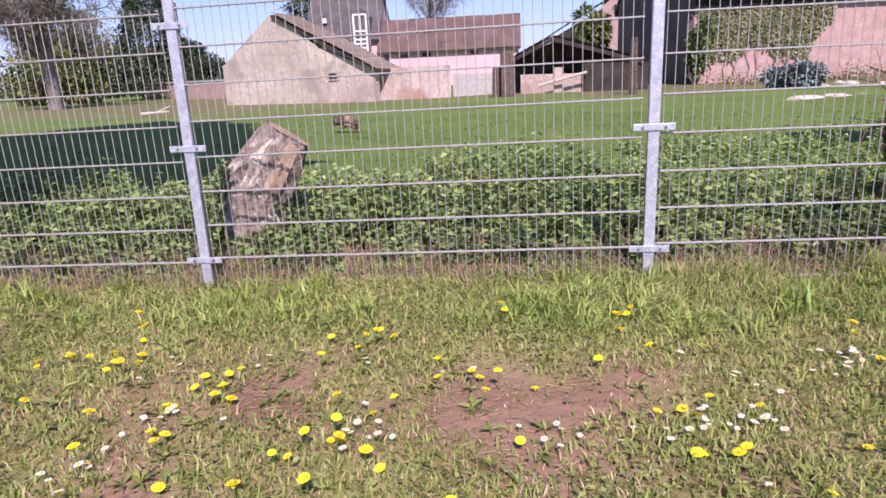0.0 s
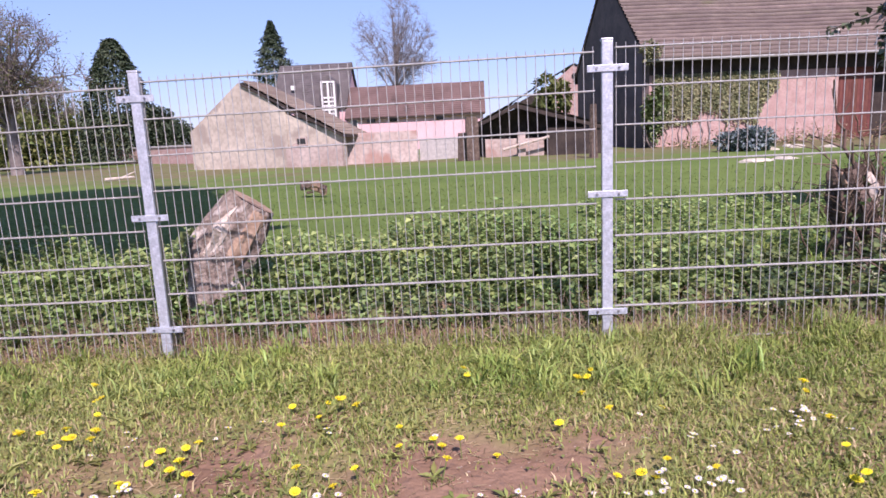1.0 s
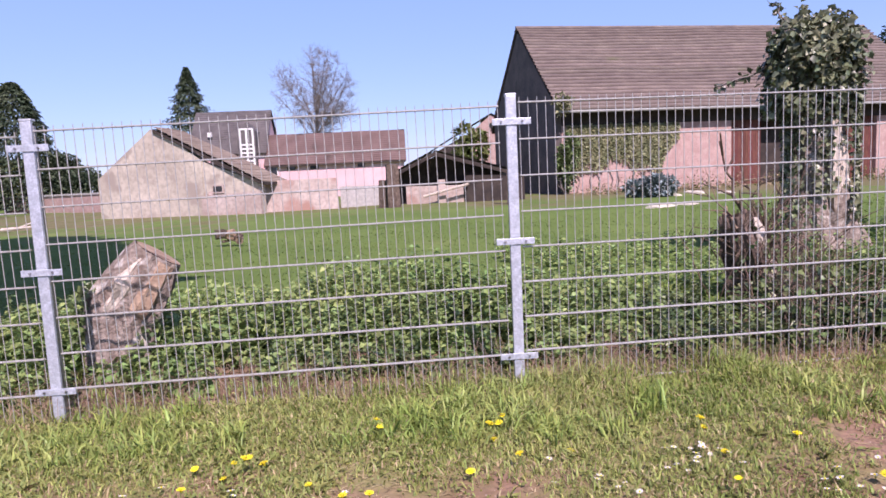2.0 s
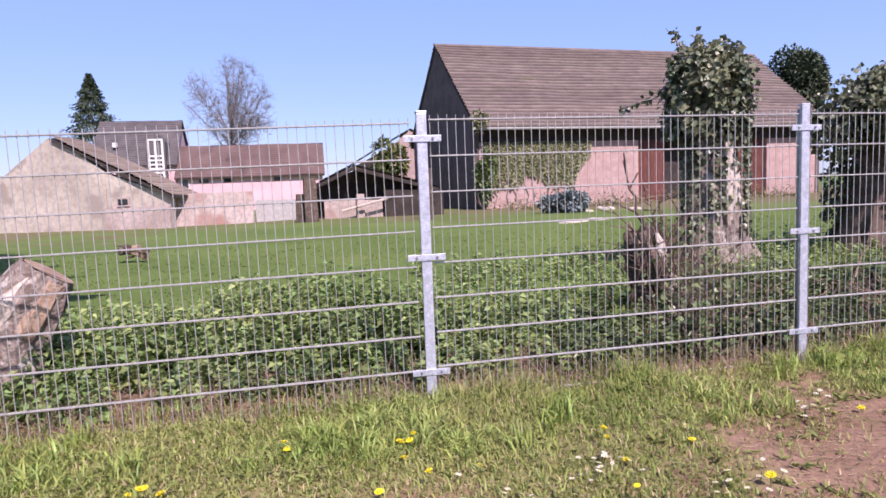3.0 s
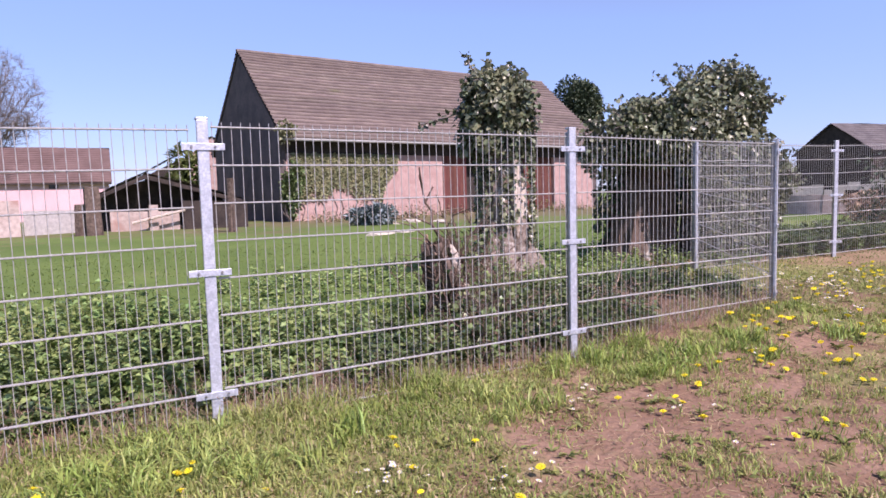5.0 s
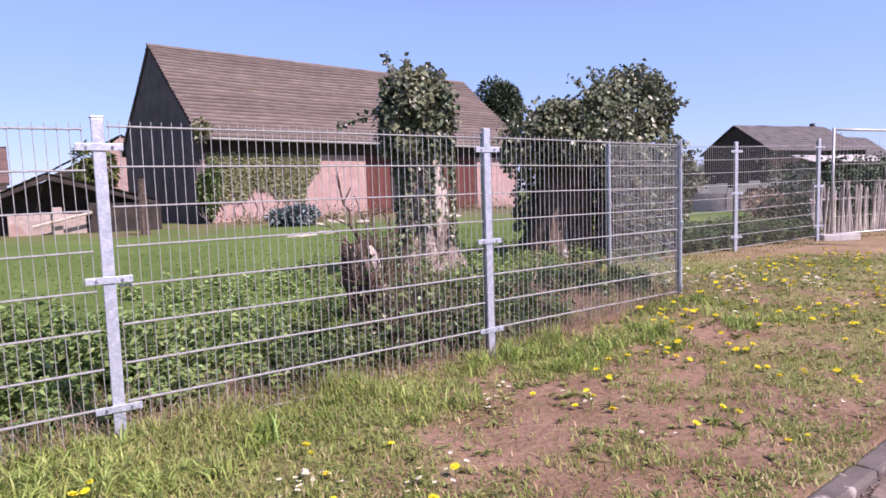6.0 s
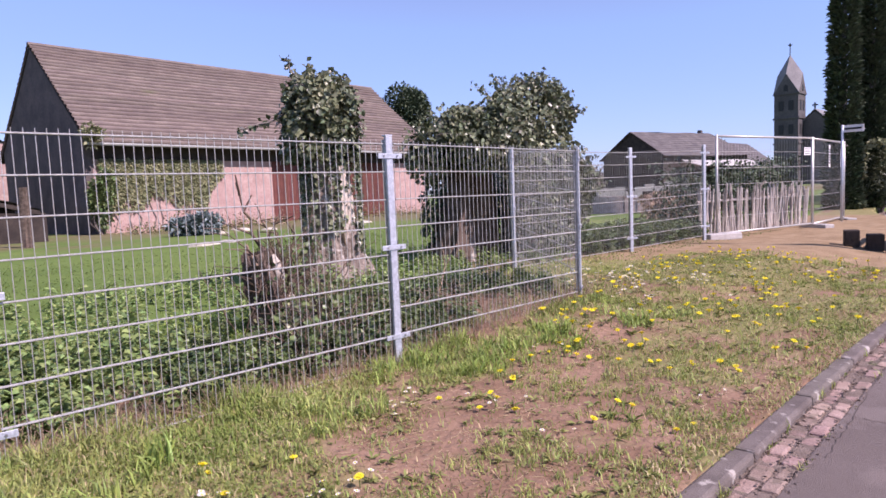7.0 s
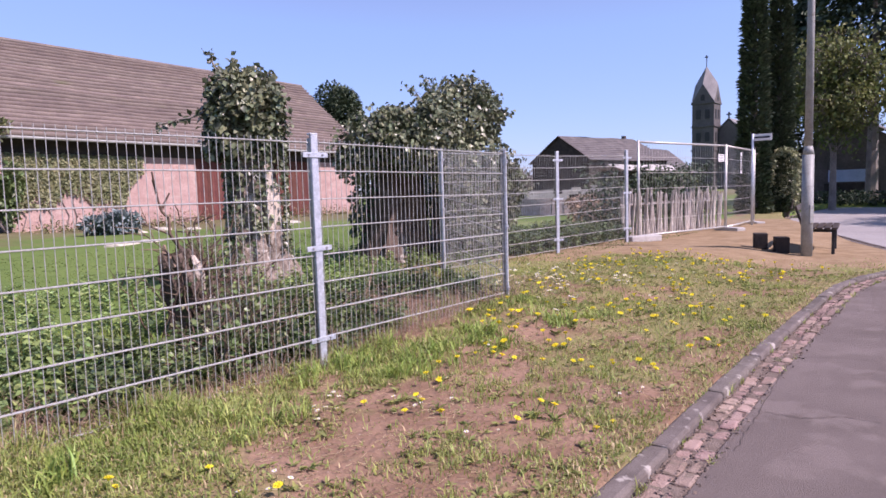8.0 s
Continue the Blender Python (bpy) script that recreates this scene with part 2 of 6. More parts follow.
# ---- builders ----
def part(name, bm, material, parent=None, label="", smooth=False):
    me = bpy.data.meshes.new(name)
    bm.to_mesh(me)
    bm.free()
    me.materials.append(material)
    if smooth:
        me.polygons.foreach_set("use_smooth", [True] * len(me.polygons))
    ob = new(name, me)
    if parent is not None:
        ob.parent = parent
    if label:
        ob["label"] = label
    return ob


def piece(name, mesh, m, parent):
    ob = new(name, mesh)
    ob.parent = parent
    ob.matrix_basis = m
    return ob


def empty(name, place=(0, 0, 0), turn=0.0):
    ob = new(name)
    ob.empty_display_size = 0.2
    ob.matrix_basis = pose(*place, 0, 0, turn)
    return ob


def mesh_of(bm, name, material):
    me = bpy.data.meshes.new(name)
    bm.to_mesh(me)
    bm.free()
    me.materials.append(material)
    return me


def box(bm, c, s, turn=0.0, bevel=0.0):
    m = pose(*c, 0, 0, turn) @ Matrix.Diagonal((*s, 1))
    r = bmesh.ops.create_cube(bm, size=1.0, matrix=m)
    if bevel:
        es = list({e for v in r["verts"] for e in v.link_edges})
        bmesh.ops.bevel(bm, geom=es, offset=bevel, segments=2, affect="EDGES", profile=0.5)
    return bm


def one_box(c, s, turn=0.0, bevel=0.0):
    return box(bmesh.new(), c, s, turn, bevel)


def rod(bm, a, b, r0, r1=None, n=8):
    a, b = Vector(a), Vector(b)
    d = b - a
    m = Matrix.Translation((a + b) / 2) @ d.to_track_quat("Z", "Y").to_matrix().to_4x4()
    bmesh.ops.create_cone(bm, cap_ends=True, segments=n, radius1=r0, radius2=r0 if r1 is None else r1, depth=d.length, matrix=m)
    return bm


def slab(bm, points, off):
    """A flat outline given thickness along off."""
    off = Vector(off)
    lo = [bm.verts.new(p) for p in points]
    hi = [bm.verts.new(Vector(p) + off) for p in points]
    bm.faces.new(lo[::-1])
    bm.faces.new(hi)
    k = len(lo)
    for i in range(k):
        bm.faces.new((lo[i], lo[(i + 1) % k], hi[(i + 1) % k], hi[i]))
    bmesh.ops.recalc_face_normals(bm, faces=bm.faces)
    return bm


def raw(name, verts, tris, material, parent=None, label="", smooth=False):
    """A mesh object from arrays of vertices and triangles worked out in code."""
    me = bpy.data.meshes.new(name)
    verts, tris = np.asarray(verts, np.float32), np.asarray(tris, np.int32)
    me.vertices.add(len(verts))
    me.vertices.foreach_set("co", verts.ravel())
    me.loops.add(tris.size)
    me.loops.foreach_set("vertex_index", tris.ravel())
    me.polygons.add(len(tris))
    me.polygons.foreach_set("loop_start", np.arange(len(tris), dtype=np.int32) * 3)
    me.update(calc_edges=True)
    me.materials.append(material)
    if smooth:
        me.polygons.foreach_set("use_smooth", [True] * len(me.polygons))
    ob = new(name, me)
    if parent is not None:
        ob.parent = parent
    if label:
        ob["label"] = label
    return ob


RNG = np.random.default_rng(7)


def unit(v):
    return v / np.maximum(np.linalg.norm(v, axis=1, keepdims=True), 1e-6)


def leaf_arrays(p, axis, size, wide=0.6, fold=0.18, up=None):
    """Leaves folded along the midrib: five corners and four triangles each, from base points and growth directions."""
    n = len(p)
    axis = unit(axis)
    if up is None:
        up = np.stack([RNG.normal(0, 0.45, n), RNG.normal(0, 0.45, n), np.ones(n)], 1)
    side = unit(np.cross(axis, up))
    nor = np.cross(side, axis)
    s = np.asarray(size).reshape(-1, 1) * np.ones((n, 1))
    mid = p + axis * s * 0.45
    left = mid + side * s * wide * 0.5 + nor * s * fold
    right = mid - side * s * wide * 0.5 + nor * s * fold
    tip = p + axis * s - nor * s * 0.12
    v = np.stack([p, left, mid, right, tip], 1).reshape(-1, 3)
    base = np.arange(n)[:, None, None] * 5
    f = (base + np.array([[0, 2, 1], [0, 3, 2], [1, 2, 4], [2, 3, 4]])[None]).reshape(-1, 3)
    return v, f


def blade_arrays(p, height, width, bend=0.5):
    """Grass blades: a tapering strip of three levels that bows over."""
    n = len(p)
    a = RNG.uniform(0, 2 * np.pi, n)
    d = np.stack([np.cos(a), np.sin(a), np.zeros(n)], 1)
    b = a + np.pi / 2 + RNG.normal(0, 0.5, n)
    w = np.stack([np.cos(b), np.sin(b), np.zeros(n)], 1) * np.asarray(width).reshape(-1, 1) * 0.5
    h = np.asarray(height).reshape(-1, 1) * np.ones((n, 1))
    k = RNG.uniform(0.15, 1.0, (n, 1)) * bend
    z = np.array([0, 0, 1.0])
    m = p + z * h * 0.55 + d * h * k * 0.35
    t = p + z * h * (1 - 0.35 * k) + d * h * k
    v = np.stack([p - w, p + w, m - w * 0.75, m + w * 0.75, t], 1).reshape(-1, 3)
    base = np.arange(n)[:, None, None] * 5
    f = (base + np.array([[0, 1, 3], [0, 3, 2], [2, 3, 4]])[None]).reshape(-1, 3)
    return v, f


def join(*sets):
    vs, fs, k = [], [], 0
    for v, f in sets:
        vs.append(v)
        fs.append(f + k)
        k += len(v)
    return np.concatenate(vs), np.concatenate(fs)


def tube_arrays(segs, sides=5):
    """Tapered tubes for many limbs: rows of start, end, start radius, end radius."""
    s = np.asarray(segs, float)
    a, b, ra, rb = s[:, :3], s[:, 3:6], s[:, 6:7], s[:, 7:8]
    d = unit(b - a)
    ref = np.where(np.abs(d[:, 2:3]) > 0.9, np.array([[1.0, 0, 0]]), np.array([[0, 0, 1.0]]))
    u = unit(np.cross(d, ref))
    w = np.cross(d, u)
    vs = []
    for q, r in ((a, ra), (b, rb)):
        for i in range(sides):
            t = 2 * np.pi * i / sides
            vs.append(q + (u * np.cos(t) + w * np.sin(t)) * r)
    v = np.stack(vs, 1).reshape(-1, 3)
    t = []
    for i in range(sides):
        j = (i + 1) % sides
        t += [[i, j, sides + j], [i, sides + j, sides + i]]
    f = (np.arange(len(s))[:, None, None] * 2 * sides + np.array(t)[None]).reshape(-1, 3)
    return v, f


def limbs(rng, p, d, length, r, depth, spread=0.5, out=None, kids=3, shrink=0.68, lift=0.15):
    """Grows a limb and its branches; each row is one straight length."""
    out = [] if out is None else out
    steps = 3
    p, d = np.array(p, float), np.array(d, float)
    for i in range(steps):
        d = d + rng.normal(0, 0.12, 3) + np.array([0, 0, lift * 0.3])
        d /= np.linalg.norm(d)
        q = p + d * length / steps
        r2 = r * 0.85
        out.append([*p, *q, r, r2])
        p, r = q, r2
        if depth > 0 and i > 0:
            for _ in range(kids - 1 if i < steps - 1 else kids):
                e = d + rng.normal(0, spread, 3) + np.array([0, 0, lift])
                limbs(rng, p, e / np.linalg.norm(e), length * shrink * rng.uniform(0.75, 1.15), r * 0.62, depth - 1, spread, out, kids, shrink, lift)
    return out


def smooth_step(a, b, x):
    t = np.clip((np.asarray(x, float) - a) / (b - a), 0, 1)
    return t * t * (3 - 2 * t)


# ---- ground, road and kerb ----
KERB_X = np.array([-400, -6, 3.2, 4.1, 5.5, 7.2, 8.6, 9.7, 10.6, 11.4, 12.2, 13.0, 14.0, 16.0, 21.0, 24.0, 27.0, 31.0, 400.0])
KERB_Y = np.array([0.62, 0.8, 1.10, 1.18, 1.28, 1.37, 1.44, 1.46, 1.36, 1.15, 0.95, 0.98, 1.35, 2.30, 4.5, 5.7, 6.3, 6.6, 6.8])


def kerb_y(x):
    return np.interp(x, KERB_X, KERB_Y)


def wobble(x, y, s=1.0):
    return np.sin(x * 1.7 * s + 0.6) * np.cos(y * 1.3 * s) + 0.6 * np.sin(x * 3.9 * s - y * 3.1 * s + 1.0) + 0.4 * np.sin(x * 7.3 * s + y * 6.1 * s)


def vnoise(x, y, scale, seed=0):
    """Smooth value noise on a hashed grid, 0 to 1."""
    x, y = np.asarray(x, float) * scale + seed * 17.3, np.asarray(y, float) * scale - seed * 9.1
    i, j = np.floor(x), np.floor(y)
    u, v = x - i, y - j
    u, v = u * u * (3 - 2 * u), v * v * (3 - 2 * v)

    def h(a, b):
        return np.mod(np.sin(a * 127.1 + b * 311.7 + seed * 74.7) * 43758.5453, 1.0)

    return (h(i, j) * (1 - u) + h(i + 1, j) * u) * (1 - v) + (h(i, j + 1) * (1 - u) + h(i + 1, j + 1) * u) * v


def ground_z(x, y):
    x, y = np.asarray(x, float), np.asarray(y, float)
    rise = 0.14 * smooth_step(6.4, 9.5, x) * smooth_step(2.2, 4.8, y) * (1 - smooth_step(14, 30, y))
    rise = np.maximum(rise, 0.145 * smooth_step(3.4, 6.0, x) * smooth_step(2.2, 3.7, y) * (1 - smooth_step(6, 14, y)))
    low = -0.05 * (1 - smooth_step(-2.5, 0.5, x)) * smooth_step(2.2, 3.2, y)
    near = (1 - smooth_step(9, 18, y)) * smooth_step(0, 0.6, y - kerb_y(x))
    return rise + low + 0.012 * wobble(x, y) * near


def fence_y(x):
    return np.interp(x, [-40, 1.25, 3.75, 6.2, 7.5, 10.5, 13.3, 16.7, 20, 30], [3.5, 3.5, 3.6, 3.72, 5.75, 5.75, 5.6, 5.0, 5.25, 7])


def axis_steps(lo, hi, step, far):
    a = list(np.arange(lo, hi, step))
    k, p, q = step, lo, hi
    left, right = [], [hi]
    while p > -far:
        k *= 1.25
        p -= k
        left.append(p)
    k = step
    while q < far:
        k *= 1.25
        q += k
        right.append(q)
    return np.array(left[::-1] + a + right)


def bare_mask(x, y):
    """How worn the turf of the verge is: 0 green, 1 bare soil."""
    d = fence_y(x) - y
    right = smooth_step(1.2, 2.6, x)
    b = 0.37 + 0.26 * right - 0.16 * smooth_step(4.2, 7.5, x)
    b = b + 0.62 * (0.6 * vnoise(x, y, 1.7, 1) + 0.4 * vnoise(x, y, 4.4, 2) - 0.5)
    b = b + 0.22 * np.exp(-((x - 0.55) ** 2 / 0.12 + (y - 2.05) ** 2 / 0.12)) + 0.22 * np.exp(-((x + 0.4) ** 2 / 0.2 + (y - 2.15) ** 2 / 0.06))
    b = b - 0.42 * (1 - smooth_step(0.35, 1.0, d)) * (1 - 0.55 * smooth_step(2.0, 3.4, x)) * smooth_step(-0.1, 0.1, d)
    b = b - 0.30 * smooth_step(6.5, 8.5, x) * smooth_step(2.4, 3.6, y)
    b = b + 0.22 * (1 - smooth_step(-0.25, 0.05, d))
    return np.clip(b, 0, 1)


gx, gs = axis_steps(-6, 16, 0.16, 1600), axis_steps(0.0, 7, 0.14, 1600)
gs = np.sort(np.unique(np.concatenate([gs, [-0.06, -0.11, 0.001, -16.0, -16.3]])))
XX, SS = np.meshgrid(gx, gs)
YY = SS + kerb_y(XX) * np.clip(1 - (np.abs(SS) - 1) / 40, 0, 1)
ZZ = ground_z(XX, YY)
ZZ = np.where((SS < -0.04) & (SS > -16.1) & (XX < 37), -0.3, ZZ)
nx, ns = len(gx), len(gs)
idx = np.arange(nx * ns).reshape(ns, nx)
quads = np.stack([idx[:-1, :-1], idx[:-1, 1:], idx[1:, 1:], idx[1:, :-1]], -1).reshape(-1, 4)
gv = np.stack([XX, YY, ZZ], -1).reshape(-1, 3)
ground = raw("ground", gv, np.concatenate([quads[:, [0, 1, 2]], quads[:, [0, 2, 3]]]), M_GROUND, smooth=True)
for attr, values in (
    ("verge", (1 - smooth_step(0.7, 1.7, YY - fence_y(XX))) * (1 - smooth_step(24, 30, XX))),
    ("bare", bare_mask(XX, YY)),
    ("worn", 0.17 + 0.36 * smooth_step(13, 31, YY) * (1 - smooth_step(44, 60, YY)) + 0.5 * (0.6 * vnoise(XX, YY, 0.16, 31) + 0.4 * vnoise(XX, YY, 0.5, 32) - 0.5) * smooth_step(9, 16, YY) + 0.3 * smooth_step(7, 12, XX) * smooth_step(25, 30, YY) * (1 - smooth_step(36, 44, YY))),
    ("red", smooth_step(10.2, 11.8, XX + 0.7 * (YY - 2.5)) * (1 - smooth_step(20, 24, XX))),
):
    ground.data.attributes.new(attr, "FLOAT", "POINT").data.foreach_set("value", np.clip(values, 0, 1).ravel().astype(np.float32))
tagged(ground, "meadow turf and worn verge of grass and brown soil", "ground", kind="structure")

DROP = -0.034


def strip(name, x0, x1, step, s_in, s_out, z, material, label, category):
    """A band of ground surface that follows the kerb line between two offsets from it."""
    xs = np.arange(x0, x1 + 1e-6, step)
    offs = np.linspace(s_in, s_out, 8)
    v = np.array([[x, kerb_y(x) + o, z] for o in offs for x in xs])
    k = len(xs)
    i = np.arange(k * 8).reshape(8, k)
    q = np.stack([i[:-1, :-1], i[1:, :-1], i[1:, 1:], i[:-1, 1:]], -1).reshape(-1, 4)
    ob = raw(name, v, np.concatenate([q[:, [0, 1, 2]], q[:, [0, 2, 3]]]), material)
    return tagged(ob, label, category, kind="structure")


road = strip("road", -60, 37, 0.25, -0.29, -15.9, DROP, M_ASPHALT, "grey weathered asphalt lane with faint cracks", "road")
gutter = strip("gutter", -14, 37, 0.25, -0.11, -0.295, DROP - 0.010, M_JOINT, "shallow gutter of worn setts beside the kerb", "gutter")
far_road = strip("pavement", 14.6, 36.8, 0.25, -0.35, -7.0, DROP + 0.006, M_PALEROAD, "pale concrete-grey side street", "road")
tagged(new("kerb"), "worn grey kerb stones edging the verge", "kerb", kind="structure")
kerb = bpy.data.objects["kerb"]


# ---- welded mesh fence ----
def rod_mesh(name, length, r, along="Z"):
    bm = bmesh.new()
    end = {"Z": (0, 0, length), "X": (length, 0, 0)}[along]
    rod(bm, (0, 0, 0), end, r, n=6)
    return mesh_of(bm, name, M_ZINC)


ROD_UP = rod_mesh("rod", 1.63, 0.0023)


def fence_panel(a, b, za, zb, rows=9, upright=None, thick=0.0046):
    """A double-rod panel from post a to post b; za and zb are the heights of its lowest rods."""
    a, b = Vector((*a, za)), Vector((*b, zb))
    d = b - a
    flat = math.hypot(d.x, d.y)
    gap = 0.045
    length = flat - 2 * gap
    ob = empty("mesh_fence")
    ob.matrix_basis = pose(*a, 0, 0, math.degrees(math.atan2(d.y, d.x))) @ pose(0, 0, 0, 0, -math.degrees(math.atan2(d.z, flat)), 0) @ pose(gap, 0, 0)
    tagged(ob, "galvanised double-rod welded mesh fence section between posts", "fence", "mesh fence sections")
    n = int(round(length / 0.05))
    for i in range(n + 1):
        piece("upright_rod", upright or ROD_UP, pose(0.006 + (length - 0.012) * i / n, 0, -0.003), ob)
    me = rod_mesh("rail", length, thick, "X")
    for j in range(rows):
        for s in (-1, 1):
            piece("cross_rod", me, pose(0, s * 0.0068, 0.2 * j), ob)
    return ob


def fence_post(x, y, z0, top, clamps, turn=0.0, bars=True):
    """A square-section post with a cap, and flat clamp bars with two bolts each."""
    ob = empty("fence_post", (x, y, z0 - 0.3), turn)
    tagged(ob, "galvanised steel fence post with flat clamp bars", "fence post", "fence posts")
    bm = one_box((0, -0.012, (top - z0 + 0.3) / 2), (0.058, 0.022, top - z0 + 0.3), bevel=0.004)
    part("post", bm, M_ZINC_POST, ob)
    # Rear half coloured dark to stand for the post's shaded side face.
    part("rear_profile", one_box((0, 0.0165, (top - z0 + 0.3) / 2 - 0.01), (0.05, 0.034, top - z0 + 0.28), bevel=0.004), M_BOLT, ob, "rear half of the post, darkened for its shaded side")
    bm = one_box((0, 0.0, top - z0 + 0.3 + 0.006), (0.062, 0.049, 0.014), bevel=0.004)
    part("cap", bm, M_ZINC_POST, ob)
    for c in clamps:
        w = 0.215 if bars else 0.10
        bar = part("clamp_bar", one_box((0, -0.027, c - z0 + 0.3), (w, 0.007, 0.036), bevel=0.002), M_ZINC_POST, ob)
        for s in (-1, 1):
            bm = bmesh.new()
            rod(bm, (s * w * 0.27, -0.0305, c - z0 + 0.3), (s * w * 0.27, -0.038, c - z0 + 0.3), 0.007, n=8)
            part("bolt", bm, M_BOLT, bar)
    return ob


POSTS = [(-6.4, 3.5, -0.06, 1.40), (-3.85, 3.5, -0.06, 1.43), (-1.31, 3.5, -0.05, 1.467), (1.25, 3.5, 0.0, 1.50), (3.745, 3.59, 0.02, 1.52)]
for x, y, z0, c in POSTS:
    fence_post(x, y, z0, c + 0.14, (c, c - 0.66, c - 1.318))
fence_post(6.18, 3.71, 0.12, 1.63, (1.52, 0.86, 0.24), 28, bars=False)
fence_post(7.57, 5.80, 0.12, 1.82, (1.68, 1.0, 0.33), 20, bars=False)
fence_post(10.47, 5.74, 0.18, 1.86, (1.72, 1.06, 0.36), -20)
fence_post(12.73, 5.56, 0.16, 1.94, (1.80, 1.12, 0.42), -20)
fence_panel((-6.4, 3.5), (-3.85, 3.5), -0.10, -0.07)
fence_panel((-3.85, 3.5), (-1.31, 3.5), -0.10, -0.07)
fence_panel((-1.31, 3.5), (1.25, 3.5), -0.045, -0.012)
fence_panel((1.25, 3.5), (3.745, 3.59), 0.005, 0.007)
fence_panel((3.745, 3.59), (6.18, 3.71), 0.01, 0.0)
fence_panel((6.18, 3.71), (7.57, 5.80), 0.0, 0.17, 9, rod_mesh("rod", 1.63, 0.0012), 0.003)
fence_panel((7.57, 5.80), (10.47, 5.74), 0.17, 0.19)
fence_panel((10.47, 5.74), (12.73, 5.56), 0.19, 0.24)


# ---- mobile site fence ----
def site_panel(a, b, z0, high=2.0, sign=None):
    """A tube frame with thin infill wires."""
    d = Vector((b[0] - a[0], b[1] - a[1], 0))
    w = d.length
    ob = empty("site_fence", (*a, z0), math.degrees(math.atan2(d.y, d.x)))
    tagged(ob, "mobile construction fence of galvanised tube and wire", "fence", "site fences")
    for x in (0.02, w - 0.02):
        part("upright_tube", rod(bmesh.new(), (x, 0, 0), (x, 0, high + 0.03), 0.024, n=10), M_ZINC, ob, smooth=True)
    for z in (0.10, high):
        part("cross_tube", rod(bmesh.new(), (0.02, 0, z), (w - 0.02, 0, z), 0.022, n=10), M_ZINC, ob, smooth=True)
    n = int(w / 0.1)
    wire = mesh_of(rod(bmesh.new(), (0, 0, 0.1), (0, 0, high), 0.002, n=5), "wire", M_ZINC)
    for i in range(1, n):
        piece("wire", wire, pose(w * i / n, 0, 0), ob)
    bar = mesh_of(rod(bmesh.new(), (0.02, 0, 0), (w - 0.02, 0, 0), 0.0045, n=5), "bar", M_ZINC)
    for z in (0.42, 0.74, 1.06, 1.38, 1.70):
        piece("cross_wire", bar, pose(0, 0, z), ob)
    return ob


def fence_foot(x, y, z, turn):
    bm = one_box((0, 0, 0.065), (0.75, 0.24, 0.13), bevel=0.02)
    ob = part("concrete_block", bm, M_CONCRETE)
    ob.matrix_basis = pose(x, y, z, 0, 0, turn)
    tagged(ob, "grey concrete foot block of the site fence", "concrete block", "fence feet")


site_panel((13.28, 5.58), (16.72, 4.98), 0.13)
site_panel((16.72, 4.98), (19.8, 5.23), 0.12)
fence_foot(13.25, 5.45, 0.12, -25)
fence_foot(16.75, 4.9, 0.09, 60)
fence_foot(19.8, 5.2, 0.06, 40)


def notice(x, y, z, w, h, turn, rows):
    """A white notice with bars in place of its small print."""
    ob = part("notice", one_box((0, 0, 0), (w, 0.006, h), bevel=0.001), M_WHITEPAINT)
    ob.matrix_basis = pose(x, y, z, 0, 0, turn)
    tagged(ob, "small white notice tied to the site fence", "notice", "fence notices")
    for i in range(rows):
        part("text_bar", one_box((0, -0.0045, h * (0.3 - 0.6 * i / max(1, rows - 1))), (w * 0.7, 0.003, h * 0.08)), M_IRON, ob)


notice(16.45, 5.0, 1.84, 0.26, 0.17, -10, 3)
notice(18.1, 5.06, 1.75, 0.14, 0.52, 4, 6)
notice(19.3, 5.16, 1.72, 0.14, 0.45, 4, 6)


# ---- street furniture by the bend ----
def lamp_post(x, y):
    ob = empty("street_lamp", (x, y, -0.05))
    tagged(ob, "tall grey painted steel street lamp post", "street lamp")
    part("lower_shaft", rod(bmesh.new(), (0, 0, 0), (0, 0, 1.72), 0.088, n=20), M_LAMP, ob, smooth=True)
    part("collar", rod(bmesh.new(), (0, 0, 1.72), (0, 0, 1.86), 0.088, 0.062, n=20), M_LAMP, ob, smooth=True)
    part("upper_shaft", rod(bmesh.new(), (0, 0, 1.86), (0, 0, 6.2), 0.062, 0.045, n=20), M_LAMP, ob, smooth=True)
    part("door_plate", one_box((-0.05, -0.075, 0.75), (0.07, 0.02, 0.3), -35, 0.004), M_LAMP, ob)
    part("lamp_head", one_box((-0.25, -0.1, 6.22), (0.7, 0.2, 0.12), 20, 0.03), M_LAMP, ob)


lamp_post(12.80, 2.42)


def street_sign(x, y):
    ob = empty("street_sign", (x, y, 0.0))
    tagged(ob, "white street name plate on a grey tube", "street sign")
    part("tube", rod(bmesh.new(), (0, 0, 0), (0, 0, 2.5), 0.03, n=12), M_ZINC_POST, ob, smooth=True)
    plate = part("plate", one_box((0.02, -0.22, 2.40), (0.02, 0.46, 0.17), 0, 0.004), M_WHITEPAINT, ob)
    part("lettering_bar", one_box((0.006, -0.22, 2.40), (0.004, 0.36, 0.045)), M_IRON, plate)


street_sign(18.72, 4.97)


